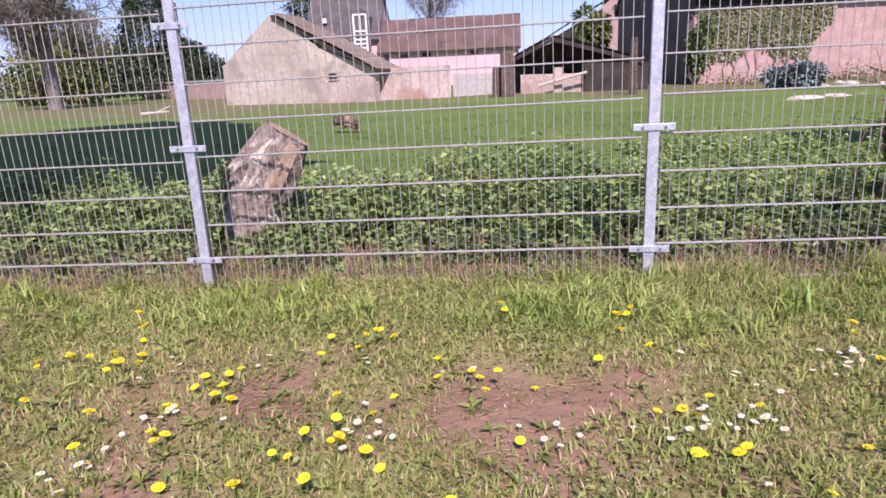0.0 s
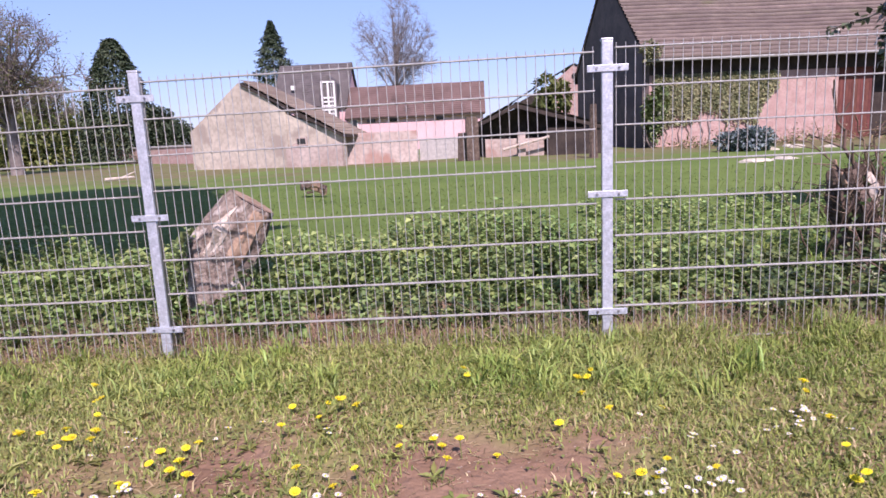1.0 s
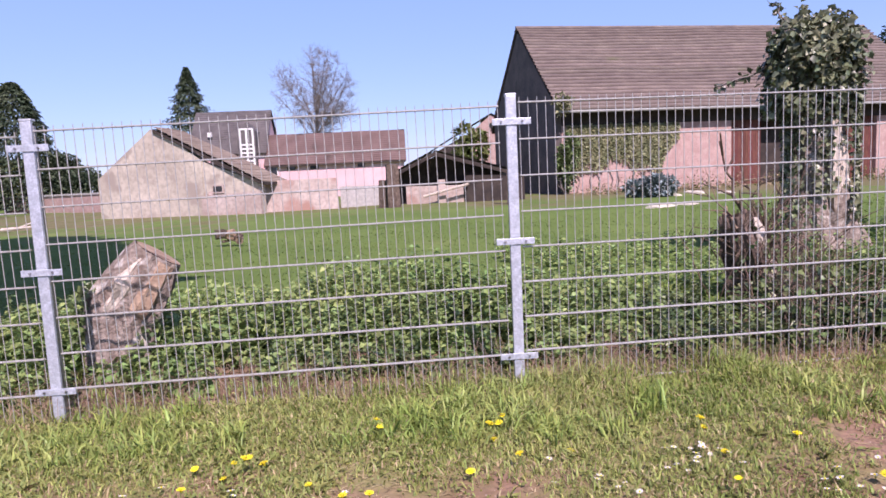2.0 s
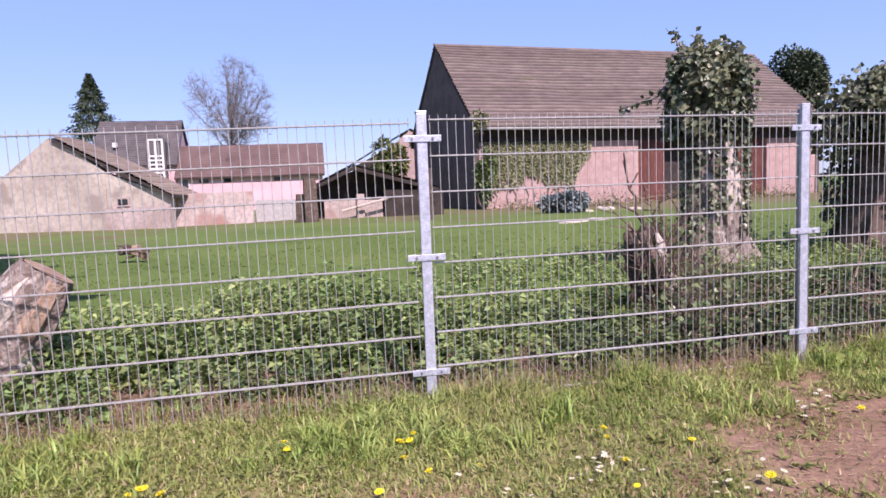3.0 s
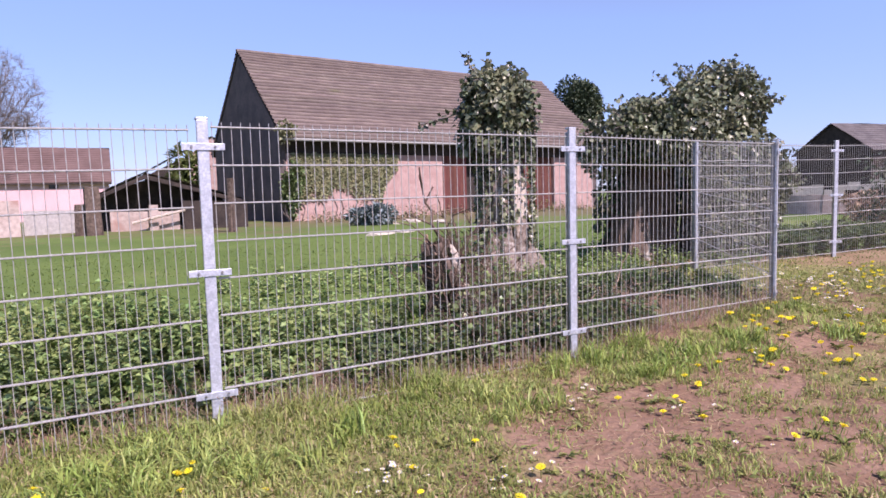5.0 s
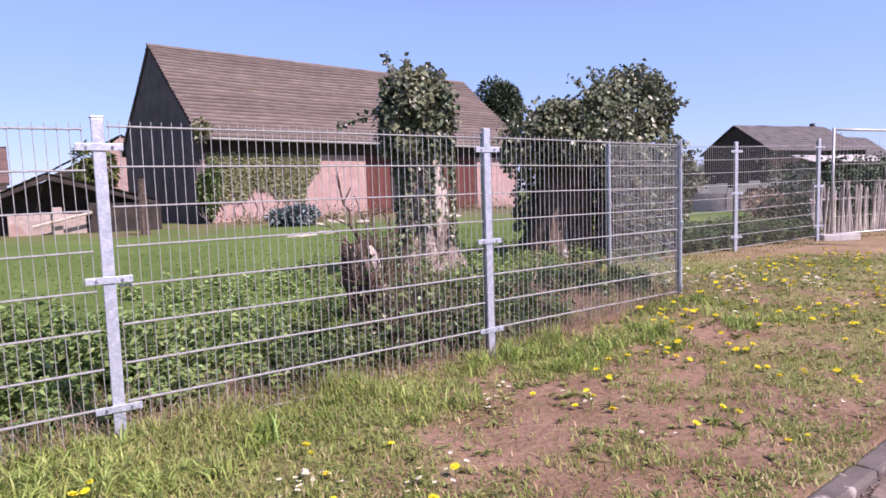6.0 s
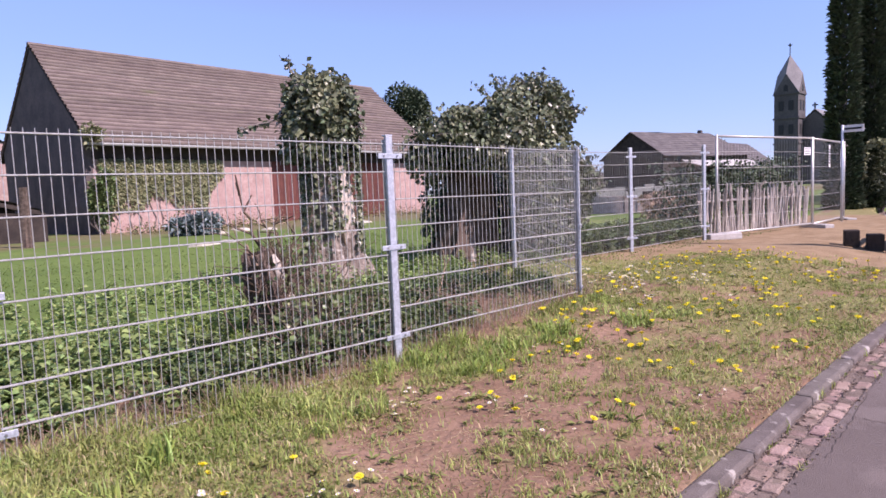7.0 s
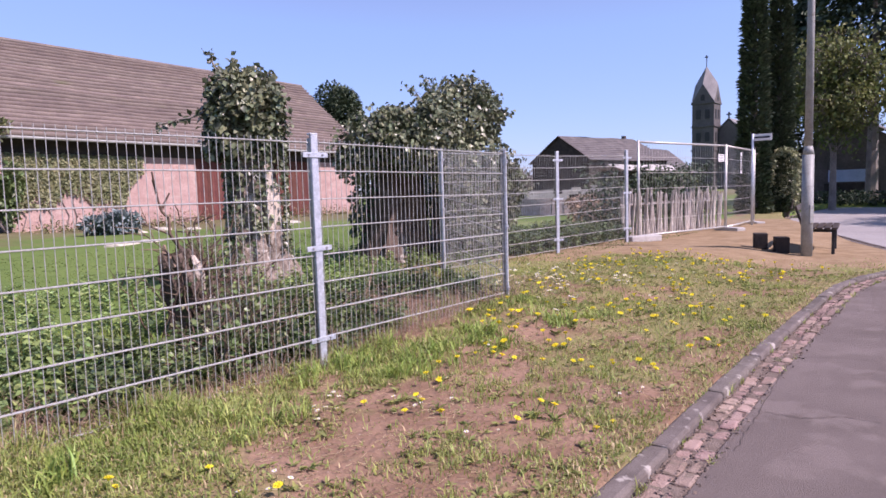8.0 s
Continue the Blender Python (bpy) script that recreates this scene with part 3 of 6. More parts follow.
def bench(x, y, turn):
    """A slatted bench with a raked back on iron frames."""
    ob = empty("bench", (x, y, 0.0), turn)
    tagged(ob, "dark stained slatted bench on black iron frames", "bench")
    for sx in (-0.62, 0.62):
        f = part("iron_frame", one_box((sx, 0.2, 0.2), (0.05, 0.05, 0.42), 0, 0.006), M_IRON, ob)
        part("front_leg", one_box((sx, -0.2, 0.2), (0.05, 0.05, 0.42), 0, 0.006), M_IRON, f)
        part("seat_bearer", one_box((sx, 0.0, 0.41), (0.045, 0.5, 0.05), 0, 0.006), M_IRON, f)
        bm = rod(bmesh.new(), (sx, 0.22, 0.4), (sx, 0.36, 0.82), 0.025, n=8)
        part("back_bearer", bm, M_IRON, f)
    for i in range(5):
        part("seat_slat", one_box((0, -0.22 + 0.11 * i, 0.45), (1.5, 0.09, 0.035), 0, 0.006), M_BENCH, ob)
    for i in range(3):
        m = one_box((0, 0, 0), (1.5, 0.03, 0.09), 0, 0.006)
        bmesh.ops.transform(m, matrix=pose(0, 0.25 + 0.045 * i, 0.53 + 0.13 * i, -18), verts=m.verts)
        part("back_slat", m, M_BENCH, ob)


bench(13.75, 2.40, 9)


def grit_block(x, y, turn):
    ob = part("planter_block", one_box((0, 0, 0.13), (0.24, 0.22, 0.27), 0, 0.015), M_TIMBER_SHADE)
    ob.matrix_basis = pose(x, y, float(ground_z(x, y)), 0, 0, turn)
    tagged(ob, "dark square block standing on the reddish soil", "block", "dark blocks")


grit_block(12.9, 3.16, 20)
grit_block(12.88, 2.82, 24)

# ---- stake fence behind the site fence ----
stakes = empty("stake_fence", (0, 0, 0.1))
tagged(stakes, "rustic fence of weathered split stakes with ivy between", "stake fence")
stake_bm = bmesh.new()
rod(stake_bm, (0, 0, 0), (0, 0, 1.0), 0.026, 0.02, n=6)
STAKE = mesh_of(stake_bm, "stake", M_STAKE)
r1 = random.Random(3)
for i in range(84):
    u = i / 83
    m = pose(13.5 + 4.3 * u, 6.0 + 0.15 * math.sin(i) * 0.2 - 0.55 * u, 0, r1.uniform(-5, 5), r1.uniform(-5, 5), r1.uniform(0, 90))
    piece("stake", STAKE, m @ Matrix.Diagonal((1, 1, r1.uniform(0.85, 1.12), 1)), stakes)
part("rail", rod(bmesh.new(), (13.4, 6.03, 0.75), (17.9, 5.48, 0.78), 0.025, n=6), M_STAKE, stakes)


# ---- tile roof made of overlapping courses ----
def roof_courses(name, a, b, c, d, courses, material, parent, step=0.03, label=""):
    """Courses between eave a-b and ridge d-c, each a little proud of the next at its lower edge, with a slightly uneven line."""
    a, b, c, d = map(Vector, (a, b, c, d))
    nor = (b - a).cross(d - a).normalized()
    if nor.z < 0:
        nor = -nor
    cols = max(2, int((b - a).length / 1.3))
    rr = random.Random(len(name) + courses)
    first = None
    for j in range(courses):
        t0, t1 = j / courses, min(1.0, (j + 1.12) / courses)
        lift = step * rr.uniform(0.85, 1.15)
        v, f = [], []
        for i in range(cols + 1):
            u = i / cols
            sag = 0.035 * math.sin(u * 9.0 + j * 0.13) + 0.02 * math.sin(u * 23.0 + j * 0.4) + rr.uniform(-0.006, 0.006)
            for t, h in ((t0, -0.02), (t0, lift), (t1, 0.004)):
                v.append((a.lerp(b, u).lerp(d.lerp(c, u), t) + nor * (h + sag))[:])
        for i in range(cols):
            k = 3 * i
            f += [[k, k + 3, k + 4], [k, k + 4, k + 1], [k + 1, k + 4, k + 5], [k + 1, k + 5, k + 2]]
        first = raw("tile_course", v, f, material, parent, label)
    return first


def wall_slab(parent, points, off, material, name="wall", label=""):
    return part(name, slab(bmesh.new(), points, off), material, parent, label)


def small_window(parent, c, w, h, turn=0.0, frame_mat=None):
    """A set-in window: frame, dark pane and sill."""
    win = part("window", one_box(c, (w + 0.12, 0.10, h + 0.12), turn), frame_mat or M_WHITEPAINT, parent)
    cx = Vector(c) + Vector((math.sin(radians(turn)), -math.cos(radians(turn)), 0)) * 0.052
    part("pane", one_box(cx, (w, 0.01, h), turn), M_GLASS, win)
    return win


# ---- long barn ----
BU, BV = Vector((0.993, 0.12, 0)).normalized(), Vector((-0.12, 0.993, 0)).normalized()
BO = Vector((9.0, 34.0, 0))


def bp(u, v, z):
    return BO + BU * u + BV * v + Vector((0, 0, z))


BARN_TURN = math.degrees(math.atan2(BU.y, BU.x))
barn = empty("barn")
tagged(barn, "long old brick barn with a brown tiled gable roof", "barn")
BL, BD, EAVE, RIDGE = 24.2, 12.0, 4.75, 10.0
# Gable walls get this darker brick in place of their shade.
wall_slab(barn, [bp(0, 0, -0.2), bp(0, BD, -0.2), bp(0, BD, EAVE), bp(0, BD / 2, RIDGE - 0.15), bp(0, 0, EAVE)], BU * 0.35, M_BRICKSHADED, "gable_wall", "brick gable wall, its shade put into a dark colour")
wall_slab(barn, [bp(BL, 0, -0.2), bp(BL, BD, -0.2), bp(BL, BD, EAVE), bp(BL, BD / 2, RIDGE - 0.15), bp(BL, 0, EAVE)], -BU * 0.35, M_BRICKSHADED, "gable_wall", "brick gable wall, its shade put into a dark colour")
wall_slab(barn, [bp(0.35, BD, -0.2), bp(BL - 0.35, BD, -0.2), bp(BL - 0.35, BD, EAVE), bp(0.35, BD, EAVE)], -BV * 0.35, M_BRICK, "back_wall")
wall_slab(barn, [bp(0.35, 0.02, -0.2), bp(10.4, 0.02, -0.2), bp(10.4, 0.02, EAVE - 0.05), bp(0.35, 0.02, EAVE - 0.05)], BV * 0.35, M_BRICK, "front_wall", "weathered pale brick front wall")
wall_slab(barn, [bp(19.9, 0.02, -0.2), bp(BL - 0.35, 0.02, -0.2), bp(BL - 0.35, 0.02, EAVE - 0.05), bp(19.9, 0.02, EAVE - 0.05)], BV * 0.35, M_BRICK, "front_wall", "weathered pale brick front wall")
wall_slab(barn, [bp(10.4, 0.05, EAVE - 0.9), bp(19.9, 0.05, EAVE - 0.9), bp(19.9, 0.05, EAVE - 0.05), bp(10.4, 0.05, EAVE - 0.05)], BV * 0.3, M_TIMBER_SHADE, "lintel_beam")
wall_slab(barn, [bp(10.4, 0.9, -0.2), bp(19.9, 0.9, -0.2), bp(19.9, 0.9, EAVE - 0.05), bp(10.4, 0.9, EAVE - 0.05)], BV * 0.1, M_TIMBER_SHADE, "inner_wall")
for i in range(12):
    wall_slab(barn, [bp(10.5 + 0.16 * i, 0.25, 0), bp(10.65 + 0.16 * i, 0.25, 0), bp(10.65 + 0.16 * i, 0.25, 3.85), bp(10.5 + 0.16 * i, 0.25, 3.85)], BV * 0.05, M_REDDOOR, "door_board")
for i in range(26):
    wall_slab(barn, [bp(15.6 + 0.165 * i, 0.25, 0), bp(15.755 + 0.165 * i, 0.25, 0), bp(15.755 + 0.165 * i, 0.25, 3.85), bp(15.6 + 0.165 * i, 0.25, 3.85)], BV * 0.05, M_REDDOOR, "door_board")
roof_courses("roof_front", bp(-0.1, -0.75, EAVE - 0.42), bp(BL + 0.3, -0.75, EAVE - 0.42), bp(BL + 0.3, BD / 2, RIDGE), bp(-0.1, BD / 2, RIDGE), 25, M_ROOF, barn, 0.15, "brown clay tile roof with mossy patches")
roof_courses("roof_back", bp(BL + 0.3, BD + 0.75, EAVE - 0.42), bp(-0.1, BD + 0.75, EAVE - 0.42), bp(-0.1, BD / 2, RIDGE), bp(BL + 0.3, BD / 2, RIDGE), 25, M_ROOF, barn, 0.10)
wall_slab(barn, [bp(-0.05, -0.72, EAVE - 0.50), bp(BL + 0.25, -0.72, EAVE - 0.50), bp(BL + 0.25, BD / 2, RIDGE - 0.08), bp(-0.05, BD / 2, RIDGE - 0.08)], (0, 0, -0.10), M_TIMBER_SHADE, "roof_underside")
wall_slab(barn, [bp(-0.05, BD + 0.72, EAVE - 0.50), bp(BL + 0.25, BD + 0.72, EAVE - 0.50), bp(BL + 0.25, BD / 2, RIDGE - 0.08), bp(-0.05, BD / 2, RIDGE - 0.08)], (0, 0, -0.10), M_TIMBER_SHADE, "roof_underside")
part("ridge_cap", rod(bmesh.new(), bp(-0.1, BD / 2, RIDGE + 0.02), bp(BL + 0.3, BD / 2, RIDGE + 0.02), 0.13, n=8), M_ROOF, barn)
# Dark strip on the wall puts the eave's cast shade into colour.
wall_slab(barn, [bp(0.36, -0.03, 3.6), bp(BL - 0.36, -0.03, 3.6), bp(BL - 0.36, -0.03, EAVE - 0.1), bp(0.36, -0.03, EAVE - 0.1)], BV * 0.04, M_TIMBER_SHADE, "plate_beam", "dark band on the wall for the eave's shade")
part("gutter_pipe", rod(bmesh.new(), bp(-0.1, -0.82, EAVE - 0.48), bp(BL + 0.3, -0.82, EAVE - 0.48), 0.07, n=8), M_LAMP, barn)

# ---- old plastered outbuilding and yard wall ----
shed = empty("outbuilding")
tagged(shed, "old outbuilding with a weathered beige plastered gable", "outbuilding")
SL, SC = Vector((-13.95, 32.2, 0)), Vector((-8.45, 30.4, 0))
SU = (SC - SL).normalized()
SV = Vector((-SU.y, SU.x, 0))


def sp(u, v, z):
    return SL + SU * u + SV * v + Vector((0, 0, z))


SW = (SC - SL).length
wall_slab(shed, [sp(0, 0, -0.2), sp(SW, 0, -0.2), sp(SW, 0, 2.5), sp(3.55, 0, 4.05), sp(3.2, 0, 4.05), sp(0, 0, 1.85)], SV * 0.4, M_PLASTER, "gable_wall", "beige weathered plaster gable")
wall_slab(shed, [sp(0, 0.4, -0.2), sp(0, 2.1, -0.2), sp(0, 2.1, 1.85), sp(0, 0.4, 1.85)], SU * 0.4, M_PLASTER, "side_wall")
wall_slab(shed, [sp(SW, 0.05, -0.2), sp(SW + 2.9, 0.12, -0.2), sp(SW + 2.9, 0.12, 1.35), sp(SW, 0.05, 2.45)], SV * 0.35, M_PLASTER, "side_wall", "paler plastered wall under the low eave")
roof_courses("roof_slope", sp(0.0, 0.12, 1.74), sp(0.0, 2.2, 1.74), sp(3.4, 2.2, 4.06), sp(3.4, 0.12, 4.06), 14, M_ROOF, shed, 0.03)
roof_courses("roof_slope", sp(SW + 3.1, -0.15, 1.42), sp(SW + 3.1, 2.2, 1.42), sp(3.4, 2.2, 4.14), sp(3.4, -0.15, 4.14), 20, M_TANROOF, shed, 0.03)
wall_slab(shed, [sp(SW + 3.1, -0.12, 1.36), sp(SW + 3.1, 2.1, 1.36), sp(3.4, 2.1, 4.06), sp(3.4, -0.12, 4.06)], (0, 0, -0.12), M_TIMBER_SHADE, "roof_underside")
wall_slab(shed, [sp(SW - 0.05, -0.14, -0.2), sp(SW + 2.95, -0.08, -0.2), sp(SW + 2.95, -0.08, 1.0), sp(SW + 1.6, -0.11, 0.92), sp(SW - 0.05, -0.14, 0.86)], SV * 0.14, M_WALL, "low_wall", "rough brick base below the plaster")
small_window(shed, sp(SW + 0.75, 0.04, 1.15), 0.45, 0.26, math.degrees(math.atan2(SU.y, SU.x)) + 1, M_WALL)
yard = part("yard_wall", slab(bmesh.new(), [(-8.2, 30.3, -0.2), (-2.35, 30.95, -0.2), (-2.35, 30.95, 1.42), (-5.0, 30.65, 1.42), (-6.2, 30.5, 1.30), (-8.2, 30.3, 1.05)], (-0.03, 0.3, 0)), M_WALL)
tagged(yard, "crumbling plastered brick yard wall", "wall", kind="structure")
yard2 = part("yard_wall", slab(bmesh.new(), [(-2.3, 31.6, -0.2), (0.3, 31.9, -0.2), (0.3, 31.9, 0.95), (-2.3, 31.6, 1.0)], (0, 0.2, 0)), M_CONCRETE)
tagged(yard2, "low grey block wall behind the meadow", "wall", kind="structure")
far_wall = part("boundary_wall", slab(bmesh.new(), [(-31.0, 53.4, -0.3), (-14.5, 40.0, -0.3), (-14.5, 40.0, 1.15), (-31.0, 53.4, 1.15)], (0.2, 0.25, 0)), M_BRICK)
tagged(far_wall, "low red brick boundary wall", "wall", kind="structure")
part("coping", slab(bmesh.new(), [(-31.05, 53.3, 1.15), (-14.45, 39.9, 1.15), (-14.45, 39.9, 1.27), (-31.05, 53.3, 1.27)], (0.3, 0.4, 0)), M_CONCRETE, far_wall)


# ---- pink house with its taller dark-roofed part ----
def house_block(ob, x0, x1, y0, y1, eave, ridge, wall_mat, roof_mat, courses, over=0.35, turn=0.0, name="roof"):
    """Four walls, two gables and a ridge roof that runs along x."""
    ym = (y0 + y1) / 2
    wall_slab(ob, [(x0, y0, -0.3), (x1, y0, -0.3), (x1, y0, eave), (x0, y0, eave)], (0, 0.3, 0), wall_mat, "front_wall")
    wall_slab(ob, [(x0, y1, -0.3), (x1, y1, -0.3), (x1, y1, eave), (x0, y1, eave)], (0, -0.3, 0), wall_mat, "back_wall")
    for x, s in ((x0, 0.3), (x1, -0.3)):
        wall_slab(ob, [(x, y0 + 0.3, -0.3), (x, y1 - 0.3, -0.3), (x, y1 - 0.3, eave), (x, ym, ridge - 0.15), (x, y0 + 0.3, eave)], (s, 0, 0), wall_mat, "gable_wall")
    k = (ridge - eave) / (ym - y0)
    lo = eave - over * k + 0.05
    roof_courses(name, (x0 - 0.2, y0 - over, lo), (x1 + 0.2, y0 - over, lo), (x1 + 0.2, ym, ridge), (x0 - 0.2, ym, ridge), courses, roof_mat, ob, 0.04)
    roof_courses(name, (x1 + 0.2, y1 + over, lo), (x0 - 0.2, y1 + over, lo), (x0 - 0.2, ym, ridge), (x1 + 0.2, ym, ridge), courses, roof_mat, ob, 0.04)
    wall_slab(ob, [(x0 - 0.18, y0 - over, lo - 0.04), (x1 + 0.18, y0 - over, lo - 0.04), (x1 + 0.18, ym, ridge - 0.04), (x0 - 0.18, ym, ridge - 0.04)], (0, 0, -0.1), M_TIMBER_SHADE, "eave_lining")


pink = empty("pink_house")
tagged(pink, "long pink rendered farmhouse with a brown tiled roof", "house")
house_block(pink, -10.9, 1.1, 57.4, 63.0, 3.15, 5.75, M_PINK, M_ROOF2, 16)
for x, w in ((-8.8, 0.6), (-6.8, 0.6), (-2.7, 0.5)):
    small_window(pink, (x, 57.37, 2.72), w, 0.45, 0, M_TIMBER_SHADE)
small_window(pink, (-10.3, 57.37, 2.4), 0.5, 0.7)
tall = empty("tall_house")
tagged(tall, "taller pink house with a steep dark tiled roof", "house")
house_block(tall, -17.6, -11.15, 58.2, 65.0, 4.4, 8.15, M_PINK, M_SLATE, 20)
bay = part("dormer", slab(bmesh.new(), [(-13.3, 57.6, 2.4), (-11.75, 57.6, 2.4), (-11.75, 57.6, 6.0), (-12.5, 57.6, 6.75), (-13.3, 57.6, 6.0)], (0, 3.0, 0)), M_SLATE, tall, "tall dormer with a white framed window")
for x in (-13.05, -12.5, -11.95):
    part("white_mullion", one_box((x, 57.55, 4.4), (0.16, 0.1, 3.6)), M_WHITEPAINT, bay)
for z in (2.6, 3.4, 3.75, 4.1, 4.45, 4.8, 6.15):
    part("white_transom", one_box((-12.5, 57.56, z), (1.2, 0.1, 0.14)), M_WHITEPAINT, bay)
part("roof_vent", one_box((-16.0, 59.0, 5.9), (0.35, 0.3, 0.4)), M_WHITEPAINT, tall)
# Solid dark box in place of the shade at the balcony.
part("balcony_shade", one_box((-14.6, 57.9, 3.4), (2.3, 0.5, 1.4)), M_TIMBER_SHADE, tall)

# ---- low open shed and brick gable house beside the barn ----
lean = empty("open_shed")
tagged(lean, "low dark timber shed with a sagging tiled roof", "shed")
wall_slab(lean, [(0.5, 31.6, -0.2), (5.6, 31.2, -0.2), (5.6, 31.2, 1.5), (2.6, 31.4, 2.3), (0.5, 31.6, 1.5)], (0, 0.15, 0), M_TIMBER_SHADE, "back_wall")
wall_slab(lean, [(0.9, 30.4, -0.2), (3.6, 30.2, -0.2), (3.6, 30.2, 0.8), (0.9, 30.4, 0.85)], (0, 0.2, 0), M_WALL, "low_wall", "low pinkish brick front wall")
wall_slab(lean, [(2.4, 30.1, 0.0), (2.75, 30.1, 0.0), (2.75, 30.1, 1.1), (2.4, 30.1, 1.1)], (0, 0.3, 0), M_WALL, "brick_pier")
roof_courses("roof_slope", (0.2, 29.8, 1.45), (0.2, 36.0, 1.45), (2.3, 36.0, 2.45), (2.3, 29.8, 2.45), 8, M_SLATE, lean, 0.03)
roof_courses("roof_slope", (6.2, 29.6, 1.30), (6.2, 36.0, 1.30), (2.3, 36.0, 2.45), (2.3, 29.8, 2.45), 12, M_SLATE, lean, 0.03)
wall_slab(lean, [(0.2, 29.75, 1.40), (2.3, 29.75, 2.38), (6.2, 29.55, 1.24), (6.2, 29.55, 1.08), (2.3, 29.75, 2.2), (0.2, 29.75, 1.24)], (0, 0.08, 0), M_TIMBER_SHADE, "barge_board")
part("leaning_plank", rod(bmesh.new(), (1.7, 29.9, 0.35), (3.8, 29.7, 0.85), 0.06, n=6), M_PALEWOOD, lean)
wall_slab(lean, [(3.7, 29.9, -0.2), (6.4, 29.6, -0.2), (6.4, 29.6, 1.15), (3.7, 29.9, 1.25)], (0, 0.1, 0), M_TIMBER_SHADE, "board_wall")

brick_house = empty("brick_house")
tagged(brick_house, "small brick gable house behind the shed", "house")
wall_slab(brick_house, [(6.6, 58, -0.2), (11.8, 57, -0.2), (11.8, 57, 5.0), (9.0, 57.6, 6.5), (6.6, 58, 4.6)], (0.1, 0.4, 0), M_BRICK, "gable_wall", "reddish brick gable with a round hole")
bm = rod(bmesh.new(), (9.05, 57.5, 5.6), (9.05, 57.75, 5.6), 0.22, n=14)
part("round_vent", bm, M_IRON, brick_house)
roof_courses("roof_slope", (3.6, 57.9, 3.6), (3.6, 66.0, 3.6), (9.0, 66.0, 6.62), (9.0, 57.5, 6.62), 14, M_SLATE, brick_house, 0.03)
wall_slab(brick_house, [(3.9, 58.2, -0.2), (6.6, 58.0, -0.2), (6.6, 58.0, 4.8), (3.9, 58.2, 3.4)], (0, 0.3, 0), M_TIMBER_SHADE, "side_wall")
roof_courses("roof_slope", (12.2, 57.0, 4.7), (12.2, 66.0, 4.7), (9.0, 66.0, 6.62), (9.0, 57.4, 6.62), 10, M_SLATE, brick_house, 0.03)

# ---- far barn, church and house across the side street ----
far_barn = empty("far_barn")
tagged(far_barn, "dark timber barn with a grey tiled roof", "barn")
FU, FV = Vector((0.98, -0.2, 0)), Vector((0.2, 0.98, 0))
FO = Vector((66.9, 36.2, 0))


def fp(u, v, z):
    return FO + FU * u + FV * v + Vector((0, 0, z))


wall_slab(far_barn, [fp(0, 0, -0.3), fp(0, 9, -0.3), fp(0, 9, 4.6), fp(0, 4.5, 7.3), fp(0, 0, 4.6)], FU * 0.3, M_TIMBER_SHADE, "gable_wall")
wall_slab(far_barn, [fp(0.3, 0, -0.3), fp(15, 0, -0.3), fp(15, 0, 4.6), fp(0.3, 0, 4.6)], FV * 0.3, M_TIMBER_SHADE, "front_wall")
roof_courses("roof_front", fp(-0.3, -0.5, 4.4), fp(15.3, -0.5, 4.4), fp(14, 4.5, 7.5), fp(-0.3, 4.5, 7.5), 12, M_SLATE, far_barn, 0.05)
roof_courses("roof_back", fp(15.3, 9.5, 4.4), fp(-0.3, 9.5, 4.4), fp(-0.3, 4.5, 7.5), fp(14, 4.5, 7.5), 12, M_SLATE, far_barn, 0.05)
roof_courses("lean_to_roof", fp(2, -3.5, 3.1), fp(14, -3.5, 3.1), fp(14, -0.6, 3.9), fp(2, -0.6, 3.9), 5, M_CONCRETE, far_barn, 0.05, "pale corrugated lean-to roof")
wall_slab(far_barn, [fp(2.2, -3.2, -0.3), fp(13.8, -3.2, -0.3), fp(13.8, -3.2, 1.3), fp(2.2, -3.2, 1.3)], FV * 0.2, M_WALL, "low_wall")
part("chimney", one_box(fp(12.5, 4.8, 7.6), (0.45, 0.45, 0.6)), M_BRICKSHADED, far_barn)
second = empty("far_house")
tagged(second, "grey-roofed house beyond the far barn", "house")
house_block(second, 92, 110, 40, 50, 3.5, 7.4, M_CHURCH, M_SLATE, 10)
third = empty("far_cottage")
tagged(third, "low dark-roofed cottages in the distance", "house")
house_block(third, 70, 84, 58, 66, 3.0, 6.2, M_CHURCH, M_SLATE, 10)
part("chimney", one_box((80, 61.5, 6.6), (1.0, 1.0, 1.4)), M_BRICKSHADED, third)

def low_heap(x, y, w, h, turn, material, label):
    """A tumbled low wall of a few uneven courses."""
    bm = bmesh.new()
    q = random.Random(int(x * 10))
    for i in range(int(w / 0.5)):
        box(bm, (-w / 2 + 0.5 * i + 0.25, q.uniform(-0.05, 0.05), h * 0.5 * q.uniform(0.7, 1.1)), (0.49, 0.35, h * q.uniform(0.75, 1.15)), q.uniform(-4, 4))
    ob = part("rubble_wall", bm, material)
    ob.matrix_basis = pose(x, y, 0, 0, 0, turn)
    tagged(ob, label, "wall")


low_heap(24.0, 15.5, 7.0, 0.95, -58, M_WALL, "tumbled low brick wall beyond the garden")
low_heap(29.0, 13.0, 6.0, 1.1, -50, M_TIMBER_SHADE, "stack of dark boards in the garden")
low_heap(33.0, 17.5, 8.0, 1.3, -55, M_CONCRETE, "grey low wall before the far barn")
church = empty("church", (170.7, 59.8, 0), 2)
tagged(church, "stone village church with a tall slate-capped tower", "church")
part("tower", one_box((0, 0, 9.9), (5.4, 5.4, 23.8)), M_CHURCH, church)
T = 2.85
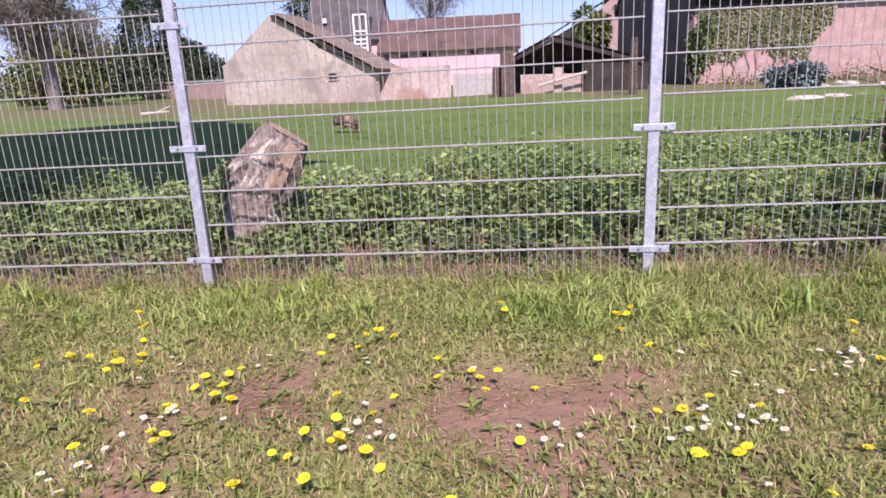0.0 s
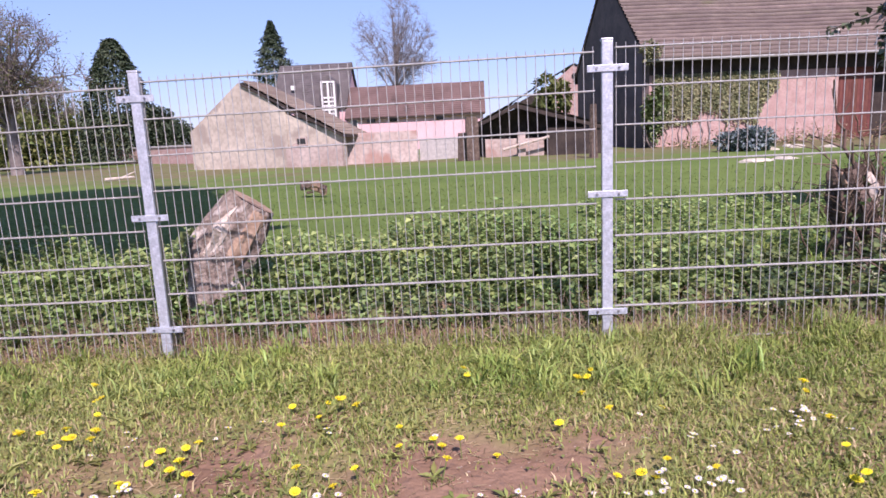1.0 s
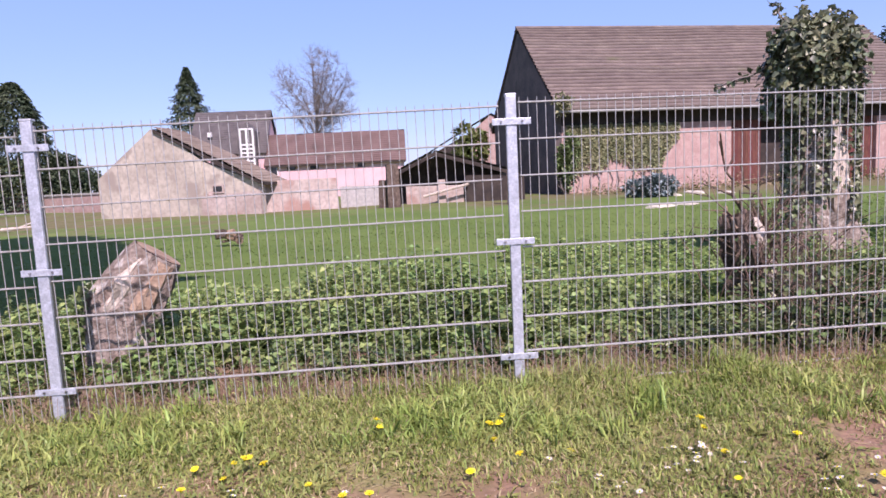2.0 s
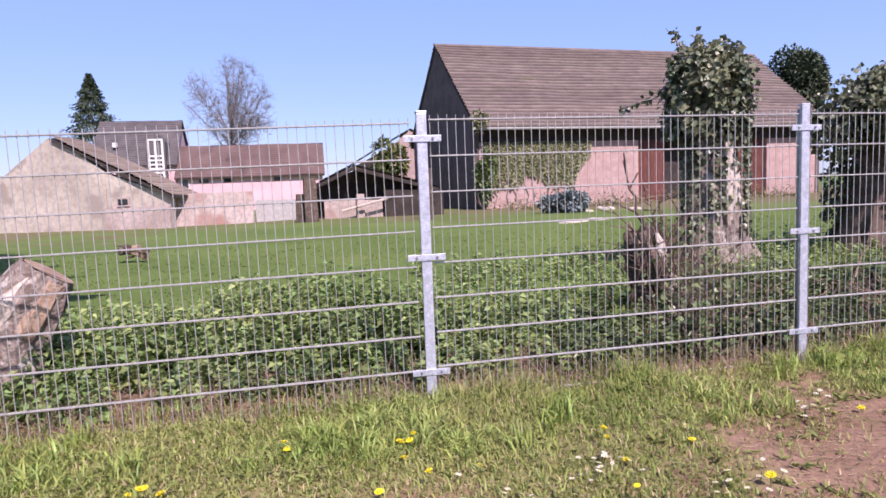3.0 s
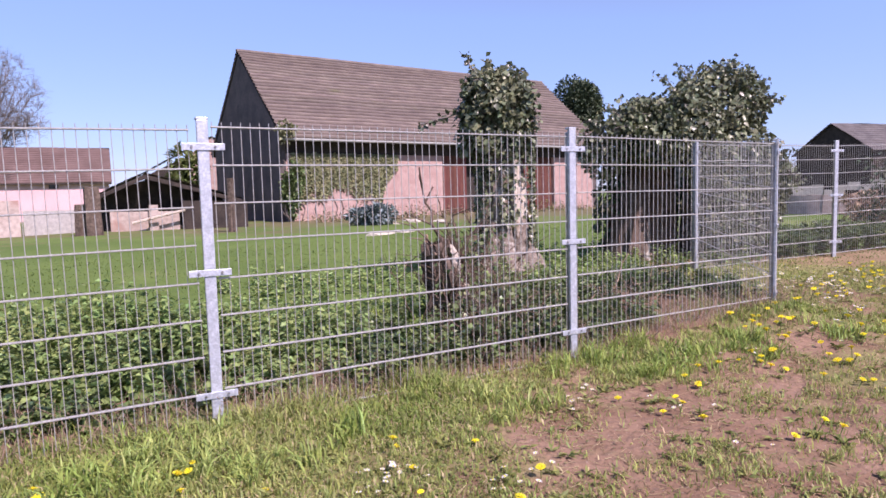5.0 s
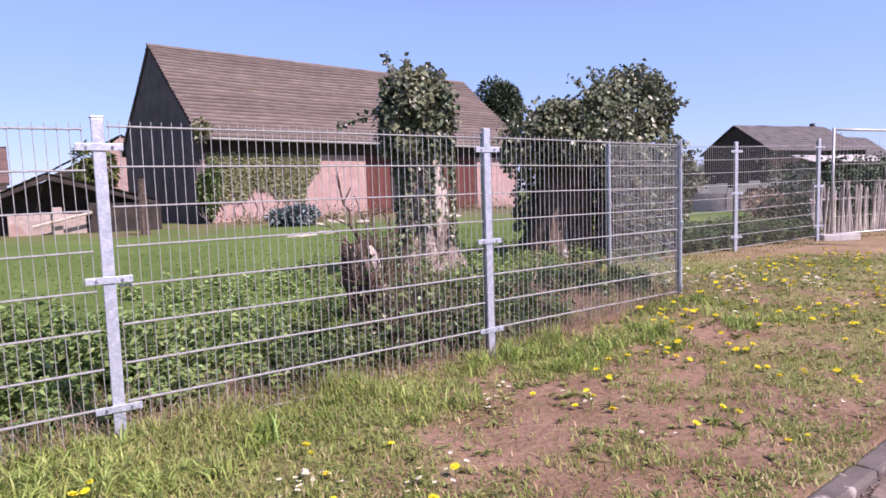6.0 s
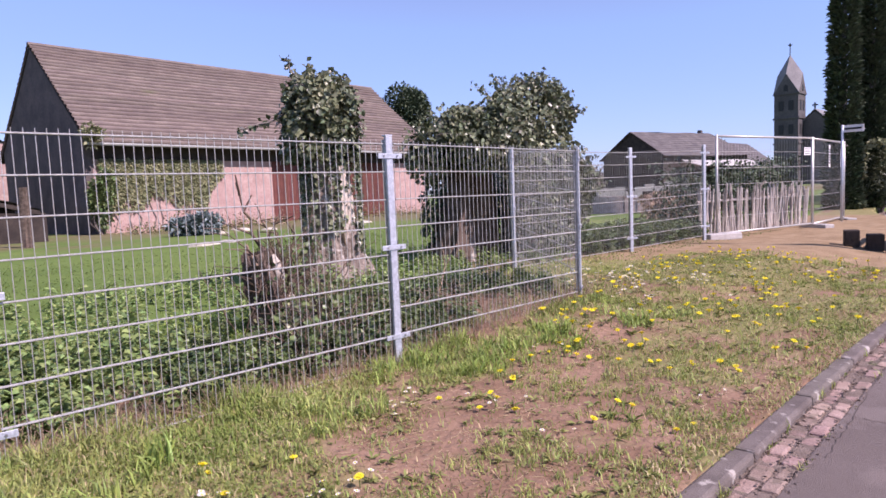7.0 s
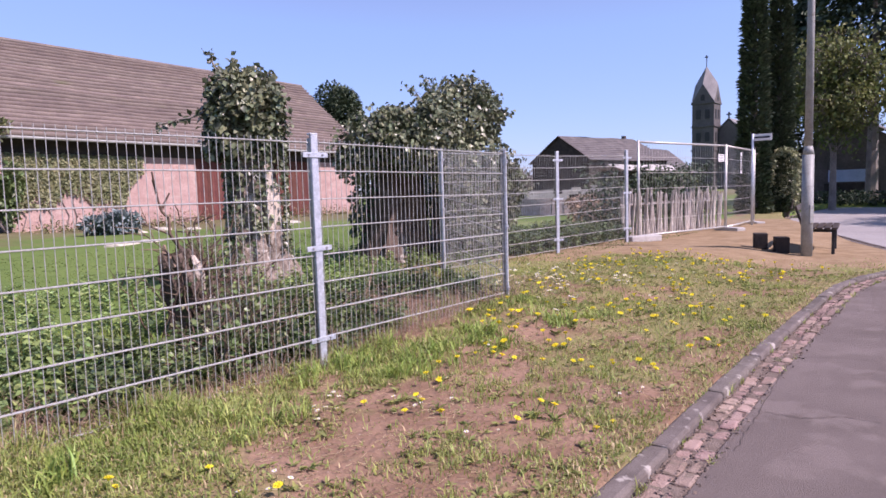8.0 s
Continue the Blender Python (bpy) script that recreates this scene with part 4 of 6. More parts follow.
corners = [Vector(p) for p in ((-T, -T, 21.8), (T, -T, 21.8), (T, T, 21.8), (-T, T, 21.8))]
tips = [Vector(p) for p in ((0, -T, 26.5), (T, 0, 26.5), (0, T, 26.5), (-T, 0, 26.5))]
apex = Vector((0, 0, 31.2))
for i in range(4):
    j = (i + 1) % 4
    inward = Vector((0, 0, tips[i].z)) - tips[i]
    gable = part("helm_gable", slab(bmesh.new(), [corners[i], corners[j], tips[i]], inward.normalized() * 0.3), M_CHURCH, church, "stone gable of the tower")
    mid = (corners[i] + corners[j]) / 2 - inward.normalized() * 0.02
    part("gable_opening", slab(bmesh.new(), [mid + (corners[j] - corners[i]) * k + Vector((0, 0, z)) for k, z in ((-0.09, 0.6), (0.09, 0.6), (0.09, 1.8), (0, 2.3), (-0.09, 1.8))], -inward.normalized() * 0.05), M_IRON, gable)
    sheet = [corners[j] + Vector((0, 0, 0.03)), tips[j] + Vector((0, 0, 0.03)), apex, tips[i] + Vector((0, 0, 0.03))]
    part("helm_roof", slab(bmesh.new(), sheet, (0, 0, 0.12)), M_SPIRE, church, "pale slate rhombic helm roof")
part("spire_cross", box(box(one_box((0, 0, 32.6), (0.16, 0.16, 3.0)), (0, 0, 33.6), (0.16, 1.0, 0.16)), (0, 0, 33.6), (0.4, 0.4, 0.4)), M_IRON, church)
for z in (21.8, 16.0, 10.0):
    part("string_course", one_box((0, 0, z), (5.9, 5.9, 0.35)), M_CHURCH, church)
for face in range(4):
    for z in (19.0, 13.3):
        for k in (-1.1, 1.1):
            bm = one_box((k, -2.73, z), (1.1, 0.14, 2.3))
            bmesh.ops.transform(bm, matrix=pose(0, 0, 0, 0, 0, 90 * face), verts=bm.verts)
            part("belfry_opening", bm, M_IRON, church)
part("nave", slab(bmesh.new(), [(1, -10.4, -0.3), (1, -0.3, -0.3), (1, -0.3, 12.9), (1, -5.2, 17.4), (1, -10.4, 12.5)], (24, 0, 0)), M_CHURCH, church)
part("nave_roof", slab(bmesh.new(), [(0.8, -10.8, 12.3), (25, -10.8, 12.3), (25, -5.2, 17.7), (0.8, -5.2, 17.7)], (0, 0, 0.25)), M_SPIRE, church, "grey slate nave roof")
part("nave_roof", slab(bmesh.new(), [(0.8, 0.0, 12.7), (25, 0.0, 12.7), (25, -5.2, 17.7), (0.8, -5.2, 17.7)], (0, 0, 0.25)), M_SPIRE, church, "grey slate nave roof")
part("gable_cross", box(one_box((1.1, -5.2, 18.6), (0.3, 0.3, 1.6)), (1.1, -5.2, 18.8), (0.3, 1.2, 0.3)), M_IRON, church)

dark_house = empty("shaded_house")
tagged(dark_house, "dark house across the street behind trees", "house")
# Walls of this house carry their shade in the brick colour.
wall_slab(dark_house, [(42.0, 10.6, -0.3), (42.0, 2.4, -0.3), (42.0, 2.4, 2.0), (42.0, 6.5, 4.5), (42.0, 10.6, 2.0)], (0.3, 0, 0), M_BRICKSHADED, "gable_wall", "brick gable wall, its shade put into a dark colour")
for y in (2.4, 10.3):
    wall_slab(dark_house, [(42.3, y, -0.3), (54.0, y, -0.3), (54.0, y, 2.0), (42.3, y, 2.0)], (0, 0.3, 0), M_BRICKSHADED, "side_wall")
roof_courses("roof_slope", (41.6, 1.9, 1.8), (54.0, 1.9, 1.8), (54.0, 6.5, 4.65), (41.6, 6.5, 4.65), 10, M_SLATE, dark_house, 0.04)
roof_courses("roof_slope", (54.0, 11.1, 1.8), (41.6, 11.1, 1.8), (41.6, 6.5, 4.65), (54.0, 6.5, 4.65), 10, M_SLATE, dark_house, 0.04)
part("garage_panel", one_box((41.94, 6.57, 1.5), (0.1, 2.2, 0.66), 0, 0.01), M_BLUEPAINT, dark_house, "pale blue panel on the shaded front")
part("garage_door", one_box((41.95, 6.57, 0.45), (0.08, 2.6, 1.3), 0, 0.01), M_TIMBER_SHADE, dark_house)


# ---- trees ----
def crown_points(n, c, r, shell=0.55):
    d = unit(RNG.normal(0, 1, (n, 3)))
    k = shell + (1 - shell) * RNG.random((n, 1)) ** 0.6
    return np.array(c) + d * k * np.array(r), d


def cone_tree(x, y, h, r, base, n, leaf, material, label, name="conifer_tree", droop=-0.25, ragged=0.25, belly=0.75, tiers=0):
    """An evergreen: trunk, and tiers of drooping sprays with gaps."""
    ob = empty(name, (x, y, 0))
    tagged(ob, label, "tree")
    part("trunk", rod(bmesh.new(), (0, 0, -0.2), (0, 0, h * 0.96), max(0.08, h * 0.018), 0.02, n=8), M_TWIG, ob)
    t = RNG.random(n) ** 1.15
    a = RNG.uniform(0, 2 * np.pi, n)
    lobe = 1 + ragged * np.sin(a * 5 + t * 40) * RNG.random(n) + ragged * 0.5 * np.sin(t * 60)
    if tiers:
        lobe = lobe * (1.1 - 0.55 * ((t * tiers) % 1.0))
    rad = r * (1 - t) ** belly * lobe * (0.35 + 0.65 * RNG.random(n) ** 0.5)
    p = np.stack([np.cos(a) * rad, np.sin(a) * rad, base + (h - base) * t], 1)
    d = np.stack([np.cos(a), np.sin(a), droop + RNG.normal(0, 0.35, n)], 1)
    v, f = leaf_arrays(p, d, leaf * RNG.uniform(0.6, 1.4, n), 0.55)
    raw("crown", v, f, material, ob)
    return ob


def round_bush(x, y, z, rx, ry, rz, n, leaf, material, label, name="bush", category="bush", parent=None, lumps=6):
    """A leafy shrub made of uneven overlapping clumps."""
    ob = empty(name, (x, y, 0))
    tagged(ob, label, category)
    sets = []
    for i in range(lumps):
        o = RNG.uniform(-0.55, 0.55, 3) * np.array([rx, ry, rz])
        p, d = crown_points(n // lumps, np.array([0, 0, z]) + o, np.array([rx, ry, rz]) * RNG.uniform(0.4, 0.65))
        keep = p[:, 2] > 0
        sets.append(leaf_arrays(p[keep], d[keep] + RNG.normal(0, 0.6, (keep.sum(), 3)), leaf * RNG.uniform(0.6, 1.4, keep.sum())))
    raw("crown", *join(*sets), material, ob)
    segs = []
    rr = np.random.default_rng(int(abs(x * 10)) + 1)
    if name == "ivy_tuft":
        return ob
    for _ in range(4):
        limbs(rr, (0, 0, -0.1), (rr.normal(0, 0.4), rr.normal(0, 0.4), 1), min(z, 2.4) * 0.5, 0.03 + 0.02 * rz, 1, 0.5, segs, 2)
    raw("stem", *tube_arrays(segs), M_TWIG, ob)
    return ob


def bare_tree(x, y, h, wide, r, depth, label, seed, spread=0.42, leaves=None, kids=3):
    """A broad-leaved tree whose limbs fork down to twigs, within a rounded crown of the given height and half-width."""
    ob = empty("tree", (x, y, 0))
    tagged(ob, label, "tree")
    rr = np.random.default_rng(seed)
    raw("trunk", *tube_arrays([[0, 0, -0.3, 0, 0, h * 0.35, r * 1.15, r * 0.8], [0, 0, h * 0.35, 0.02 * h, 0, h * 0.62, r * 0.8, r * 0.4], [0.02 * h, 0, h * 0.62, 0, 0, h * 0.93, r * 0.4, r * 0.06]], 10), M_TWIG, ob)
    mid, half = np.array([0, 0, h * 0.62]), np.array([wide, wide, h * 0.38])
    segs = []

    def run(p, q, ra, rb, steps, bow):
        prev = np.array(p, float)
        pts = [prev]
        for i in range(1, steps + 1):
            t = i / steps
            c = np.array(p) * (1 - t) + np.array(q) * t + np.array([0, 0, bow * 4 * t * (1 - t)]) + rr.normal(0, 0.02 * wide / 4, 3)
            segs.append([*prev, *c, ra + (rb - ra) * (t - 1 / steps), ra + (rb - ra) * t])
            prev = c
            pts.append(c)
        return pts

    for i in range(16 + 4 * depth):
        d = rr.normal(0, 1, 3)
        d /= np.linalg.norm(d)
        d[2] = abs(d[2]) * 1.25 - 0.22
        d /= np.linalg.norm(d)
        end = mid + d * half * rr.uniform(0.88, 1.0)
        z0 = h * rr.uniform(0.24, 0.58)
        main = run((0, 0, z0), end, r * 0.34, r * 0.05, 8, 0.03 * h * (1 - max(0.0, d[2])))
        for j in range(2, 9):
            for _ in range(kids):
                o = rr.normal(0, 1, 3) + d * 0.8 + np.array([0, 0, 0.4])
                o *= wide * rr.uniform(0.16, 0.36) / np.linalg.norm(o)
                q = main[j] + o
                k = np.linalg.norm((q - mid) / half)
                if k > 1.0:
                    q = mid + (q - mid) / k
                side = run(main[j], q, r * 0.10, r * 0.035, 3, 0.0)
                for w in side[1:]:
                    for _ in range(3):
                        e = rr.normal(0, 1, 3) + o / np.linalg.norm(o) + np.array([0, 0, 0.3])
                        segs.append([*w, *(w + e * wide * 0.055), r * 0.036, r * 0.02])
    s = np.asarray(segs)
    raw("crown", *tube_arrays(s, 3), M_TWIG, ob)
    if leaves:
        tips = s[s[:, 6] <= np.quantile(s[:, 6], 0.7)]
        pick = tips[rr.integers(0, len(tips), leaves[0])]
        p = pick[:, 3:6] + rr.normal(0, 0.25, (leaves[0], 3))
        v, f = leaf_arrays(p, rr.normal(0, 1, (leaves[0], 3)) + np.array([0, 0, -0.6]), leaves[1] * rr.uniform(0.6, 1.4, leaves[0]))
        raw("foliage", v, f, leaves[2], ob)
    return ob


cone_tree(-28.6, 52.0, 9.9, 3.6, 0.3, 16000, 0.26, M_CONIFER, "dark dense giant conifer at the meadow's edge", belly=0.62, ragged=0.12)
round_bush(-25.0, 52.4, 2.7, 3.3, 3.0, 3.5, 13000, 0.22, M_CONIFER, "dark rounded evergreen beside the conifer", "evergreen_bush", "tree")
cone_tree(-20.0, 66.8, 13.2, 4.0, 2.0, 15000, 0.24, M_CONIFER, "spruce with drooping open branches behind the houses", ragged=0.45, belly=0.85, droop=-0.35, tiers=10)
bare_tree(-8.5, 74.4, 16.2, 5.2, 0.24, 2, "large leafless tree against the sky", 14, 0.55, None, 5)
bare_tree(-26.5, 36.5, 9.0, 4.2, 0.35, 4, "spreading tree with first pale green leaves", 5, 0.5, (4200, 0.13, M_FARLEAF))
bare_tree(-41.5, 60.0, 8.0, 4.5, 0.35, 3, "budding tree behind the meadow", 8, 0.5, (2500, 0.3, M_FARLEAF))
round_bush(-33.5, 47.0, 1.9, 4.0, 2.5, 2.2, 3000, 0.4, M_FARLEAF, "loose hedge at the meadow's far edge", "hedge", "hedge")
round_bush(-46.0, 70.0, 2.5, 14.0, 4.0, 3.0, 4000, 0.7, M_FARLEAF, "far hedgerow with young leaves", "hedge", "hedge", lumps=14)
round_bush(4.8, 38.5, 2.6, 1.1, 1.0, 1.6, 1300, 0.3, M_FARLEAF, "yellow-green shrub beside the shed")
round_bush(38.6, 47.2, 7.9, 3.2, 3.0, 4.6, 14000, 0.3, M_CONIFER, "dark evergreen crown behind the barn", "evergreen_tree", "tree")
round_bush(10.4, 24.6, 0.45, 1.0, 0.8, 0.6, 2600, 0.16, M_BLUEBUSH, "blue-grey low shrub before the barn")
cone_tree(25.9, 7.0, 10.4, 0.52, 0.1, 15000, 0.17, M_CONIFER, "tall narrow dark cypress", "cypress_tree", droop=0.7, ragged=0.15, belly=0.35)
cone_tree(27.4, 6.55, 9.8, 0.5, 0.1, 14000, 0.17, M_CONIFER, "tall narrow dark cypress", "cypress_tree", droop=0.7, ragged=0.15, belly=0.35)
cone_tree(45.0, 9.4, 12.5, 2.6, 0.5, 8000, 0.4, M_CONIFER, "dark conifer between the houses", ragged=0.4, belly=0.6)
bare_tree(33.0, 5.8, 7.6, 1.7, 0.14, 3, "young tree with bright spring leaves", 21, 0.5, (9000, 0.18, M_FARLEAF))
cone_tree(39.5, 5.3, 17.0, 3.2, 5.2, 9000, 0.42, M_CONIFER, "large dark conifer over the shaded house", ragged=0.5, belly=0.7, droop=-0.4)
round_bush(27.3, 6.2, 1.15, 0.8, 0.75, 1.45, 6000, 0.08, M_IVY, "dark clipped hedge with an archway", "hedge", "hedge")
round_bush(37.5, 6.0, 0.2, 1.2, 4.4, 0.5, 4000, 0.14, M_CONIFER, "shrubs before the shaded house", "shrub", "bush")
round_bush(20.5, 10.2, 0.5, 1.8, 1.2, 0.6, 2600, 0.12, M_STALK, "brown dry scrub in the garden", "scrub")
round_bush(27.0, 10.8, 0.8, 2.2, 1.2, 0.9, 3600, 0.12, M_FARLEAF, "loose garden shrubs behind the stakes", "shrub")
round_bush(98.0, 46.0, 4.0, 4.0, 3.0, 3.5, 1600, 0.6, M_FARLEAF, "pale green tree beyond the far barn", "tree", "tree")
round_bush(118.0, 78.0, 3.0, 30.0, 6.0, 3.2, 9000, 0.55, M_TWIG, "line of bare trees in the distance", "tree_line", "trees", lumps=18)
bare_tree(26.5, -6.5, 9.5, 3.6, 0.25, 3, "young leafing tree across the street", 31, 0.5, (9000, 0.3, M_FARLEAF))
# Stands out of view, added only to throw shade on the street's end.
bare_tree(35.5, -4.0, 10.5, 4.2, 0.28, 3, "unseen leafing tree added to shade the street's end", 37, 0.5, (12000, 0.32, M_FARLEAF))
cone_tree(-6.4, 2.6, 17.9, 4.0, 5.5, 12000, 0.9, M_CONIFER, "tall dense conifer beside the meadow casting shade", ragged=0.25, belly=0.35)


# ---- trunks and stumps ----
def trunk_mesh(name, rings, material, parent=None, sides=22, rough=0.12, seed=1, label="", cap=True):
    """A bark-covered log from rings of centre, radius; lobed and furrowed."""
    rr = random.Random(seed)
    ph = [rr.uniform(0, 6.28) for _ in range(4)]
    bm = bmesh.new()
    prev = None
    for k, (c, r, tilt) in enumerate(rings):
        ring = []
        for i in range(sides):
            a = 2 * math.pi * i / sides
            g = 1 + rough * (math.sin(3 * a + ph[0] + k * 0.25) * 0.6 + math.sin(7 * a + ph[1] + k * 0.4) * 0.45 + math.sin(11 * a + ph[2] - k * 0.3) * 0.35 + rr.uniform(-0.3, 0.3))
            o = Vector((math.cos(a) * r * g, math.sin(a) * r * g, 0))
            o.rotate(Euler((radians(tilt[0]), radians(tilt[1]), 0)))
            ring.append(bm.verts.new(Vector(c) + o))
        if prev:
            for i in range(sides):
                bm.faces.new((prev[i], prev[(i + 1) % sides], ring[(i + 1) % sides], ring[i]))
        prev = ring
    if cap:
        bm.faces.new(prev)
    return part(name, bm, material, parent, label)


def ivy_on(parent, p, nor, size, material, label="", name="ivy_leaves"):
    n = len(p)
    d = unit(nor * 0.55 + RNG.normal(0, 0.45, (n, 3)) + np.array([0, 0, -0.55]))
    v, f = leaf_arrays(p, d, size * RNG.uniform(0.6, 1.35, n), 0.85, 0.12, up=nor + RNG.normal(0, 0.35, (n, 3)))
    return raw(name, v, f, material, parent, label)


# leaning cut log in the nettles
log = empty("leaning_stump")
tagged(log, "leaning sawn tree stump with peeling pale bark", "tree stump")
LOG_TOP, LOG_DOWN, LOG_SIDE = np.array([-1.115, 4.60, 0.77]), np.array([-0.555, 0.0, -0.83]), np.array([0.83, 0.0, -0.555])


def log_at(d, side=0.0, front=0.0):
    """A point of the log: d metres down its bent axis from the cut, moved across it and towards the fence."""
    p = LOG_TOP + LOG_DOWN * min(d, 0.5) + np.array([-0.02, 0, -1.0]) * max(0.0, d - 0.5)
    return tuple(p + LOG_SIDE * side + np.array([0, -front, 0]))


trunk_mesh("log", [(log_at(d), 0.165 + 0.2 * min(d, 0.5) + 0.012 * math.sin(9 * d), (-8, 34 * (1 - max(0.0, d - 0.4) / 0.6))) for d in np.linspace(0.98, 0, 13)], M_BARK, log, 30, 0.12, 4, "peeling grey bark", cap=False)
bm = bmesh.new()
bmesh.ops.create_circle(bm, cap_ends=True, segments=26, radius=0.162, matrix=Matrix.Translation(log_at(-0.004)) @ Euler((radians(-8), radians(34), 0)).to_matrix().to_4x4())
part("cut_face", bm, M_CUTWOOD, log, "sawn reddish end grain")
trunk_mesh("bare_wood", [(log_at(0.01 + 0.50 * t, 0.07 + 0.03 * t, 0.075 + 0.05 * t), 0.095 + 0.035 * t - 0.08 * t ** 6, (-8, 34)) for t in np.linspace(0, 1, 9)], M_CUTWOOD, log, 18, 0.12, 5, "smooth brown wood where the bark is gone")
trunk_mesh("pale_patch", [(log_at(0.05 + 0.44 * t, -0.05 - 0.01 * math.sin(7 * t), 0.125 + 0.085 * t), 0.02 + 0.055 * math.sin(math.pi * t) * (1 - 0.3 * math.sin(11 * t)), (-8, 34)) for t in np.linspace(0, 1, 12)], M_PALEWOOD, log, 14, 0.3, 6, "whitish patch of peeled bark")
n = 420
a = RNG.uniform(0, 2 * np.pi, n)
t = RNG.uniform(0.35, 1.0, n)
side = np.where(RNG.random(n) < 0.6, -0.27, 0.24) * RNG.uniform(0.8, 1.15, n)
pp = np.array([log_at(d) for d in t]) + LOG_SIDE * side[:, None] + np.stack([0 * t, -RNG.uniform(0.0, 0.2, n), 0 * t], 1)
ivy_on(log, pp[pp[:, 2] > 0.02], unit(RNG.normal(0, 1, (n, 3)) + np.array([0, -1, 0.3]))[pp[:, 2] > 0.02], 0.05, M_GROUNDIVY)

# ivy-clad standing trunk
snag = empty("dead_tree", (-0.14, 0.10, 0))
tagged(snag, "dead standing tree trunk crowned with glossy ivy", "tree")
rings = []
for k in range(15):
    t = k / 14
    z = -0.1 + 2.5 * t
    rings.append(((5.95 - 0.15 * t, 7.45 + 0.03 * t, z), 0.30 + 0.30 * math.exp(-z * 2.9), (0, 0)))
trunk_mesh("trunk", rings, M_BARK, snag, 40, 0.17, 9, "fissured grey-brown bark")
trunk_mesh("bare_strip", [((5.93 - 0.05 * t, 7.17, 0.5 + 1.35 * t), 0.02 + 0.055 * math.sin(3.0 * t) ** 0.6 if 0 < t < 1 else 0.02, (0, 0)) for t in (0, 0.1, 0.25, 0.4, 0.55, 0.7, 0.85, 1.0)], M_PALEWOOD, snag, 16, 0.22, 3, "pale debarked strip")
trunk_mesh("bare_strip", [((6.03 - 0.03 * t, 7.19, 0.7 + 0.75 * t), 0.015 + 0.06 * math.sin(3.1 * t), (0, 0)) for t in np.linspace(0, 1, 8)], M_PALEWOOD, snag, 12, 0.2, 4, "pale debarked strip")
n = 4200
a = RNG.uniform(0, 2 * np.pi, n)
zz = RNG.uniform(1.75, 2.88, n)
rad = 0.47 * np.sqrt(np.clip(1 - ((zz - 2.2) / 0.8) ** 2, 0.05, 1)) * RNG.uniform(0.7, 1.12, n) * (1 + 0.22 * (vnoise(a * 1.6, zz, 3.0, 5) - 0.5) * 2)
pp = np.stack([5.80 + np.cos(a) * rad, 7.46 + np.sin(a) * rad, zz], 1)
ivy_on(snag, pp, np.stack([np.cos(a), np.sin(a), 0.35 * np.ones(n)], 1), 0.085, M_IVY, "glossy dark ivy crown", "ivy_crown")
n = 2200
a = np.concatenate([RNG.normal(3.15, 0.30, n // 2), RNG.normal(-0.66, 0.24, n - n // 2)])
zz = RNG.random(n) ** 0.8 * 1.9
keep = RNG.random(n) < 0.35 + 0.35 * zz
pp = np.stack([5.9 + np.cos(a) * (0.38 + 0.1 * np.exp(-zz * 3)), 7.45 + np.sin(a) * (0.38 + 0.1 * np.exp(-zz * 3)), zz], 1)[keep]
ivy_on(snag, pp, np.stack([np.cos(a), np.sin(a), 0 * a], 1)[keep], 0.07, M_IVY, "hanging ivy strands", "ivy_curtain")["kind"] = "stuff"
segs, lp = [], []
rr = np.random.default_rng(4)
for s, e in (((5.5, 7.5, 2.45), (4.82, 7.9, 2.16)), ((5.5, 7.5, 2.8), (5.45, 7.7, 3.12)), ((5.7, 7.5, 2.8), (5.75, 7.55, 3.08)), ((6.0, 7.4, 2.75), (6.12, 7.3, 2.92))):
    s, e = np.array(s), np.array(e)
    prev = s
    for k in range(1, 9):
        q = s + (e - s) * k / 8 + rr.normal(0, 0.02, 3)
        segs.append([*prev, *q, 0.012, 0.010])
        lp.append(q + rr.normal(0, 0.03, (5, 3)))
        prev = q
raw("ivy_shoot", *tube_arrays(segs, 5), M_TWIG, snag)["kind"] = "stuff"
lp = np.concatenate(lp)
ivy_on(snag, lp, unit(RNG.normal(0, 1, lp.shape)), 0.08, M_IVY, "", "shoot_leaves")

# low broken stump with dry shoots
low = empty("broken_stump")
tagged(low, "low broken stump with dry shoots and creeper", "tree stump")
trunk_mesh("stump", [((3.84 - 0.25 * t, 5.46, -0.1 + 0.86 * t), 0.20 - 0.06 * t + 0.012 * math.sin(11 * t), (-6 * t, -17)) for t in np.linspace(0, 1, 10)], M_DARKBARK, low, 24, 0.34, 6, "dark broken bark", cap=False)
for k in range(9):
    a = 2 * math.pi * k / 9
    foot = Vector((3.60 + 0.11 * math.cos(a), 5.46 + 0.11 * math.sin(a), 0.66))
    bm = rod(bmesh.new(), foot, foot + Vector((-0.04 + rr.normal(0, 0.02), rr.normal(0, 0.02), rr.uniform(0.06, 0.2))), 0.045, 0.012, n=6)
    part("splinter", bm, M_DARKBARK if k % 3 else M_CUTWOOD, low)
trunk_mesh("side_stub", [((3.97 - 0.16 * t, 5.36, -0.1 + 0.62 * t), 0.10 - 0.035 * t, (0, -14)) for t in np.linspace(0, 1, 7)], M_DARKBARK, low, 14, 0.34, 9, "dark broken bark")
trunk_mesh("bare_patch", [((3.86 - 0.06 * t, 5.29 - 0.02 * math.sin(3 * t), 0.03 + 0.34 * t), 0.02 + 0.065 * math.sin(3.1 * t), (0, -14)) for t in np.linspace(0, 1, 9)], M_PALEWOOD, low, 12, 0.25, 2, "pale bare wood")
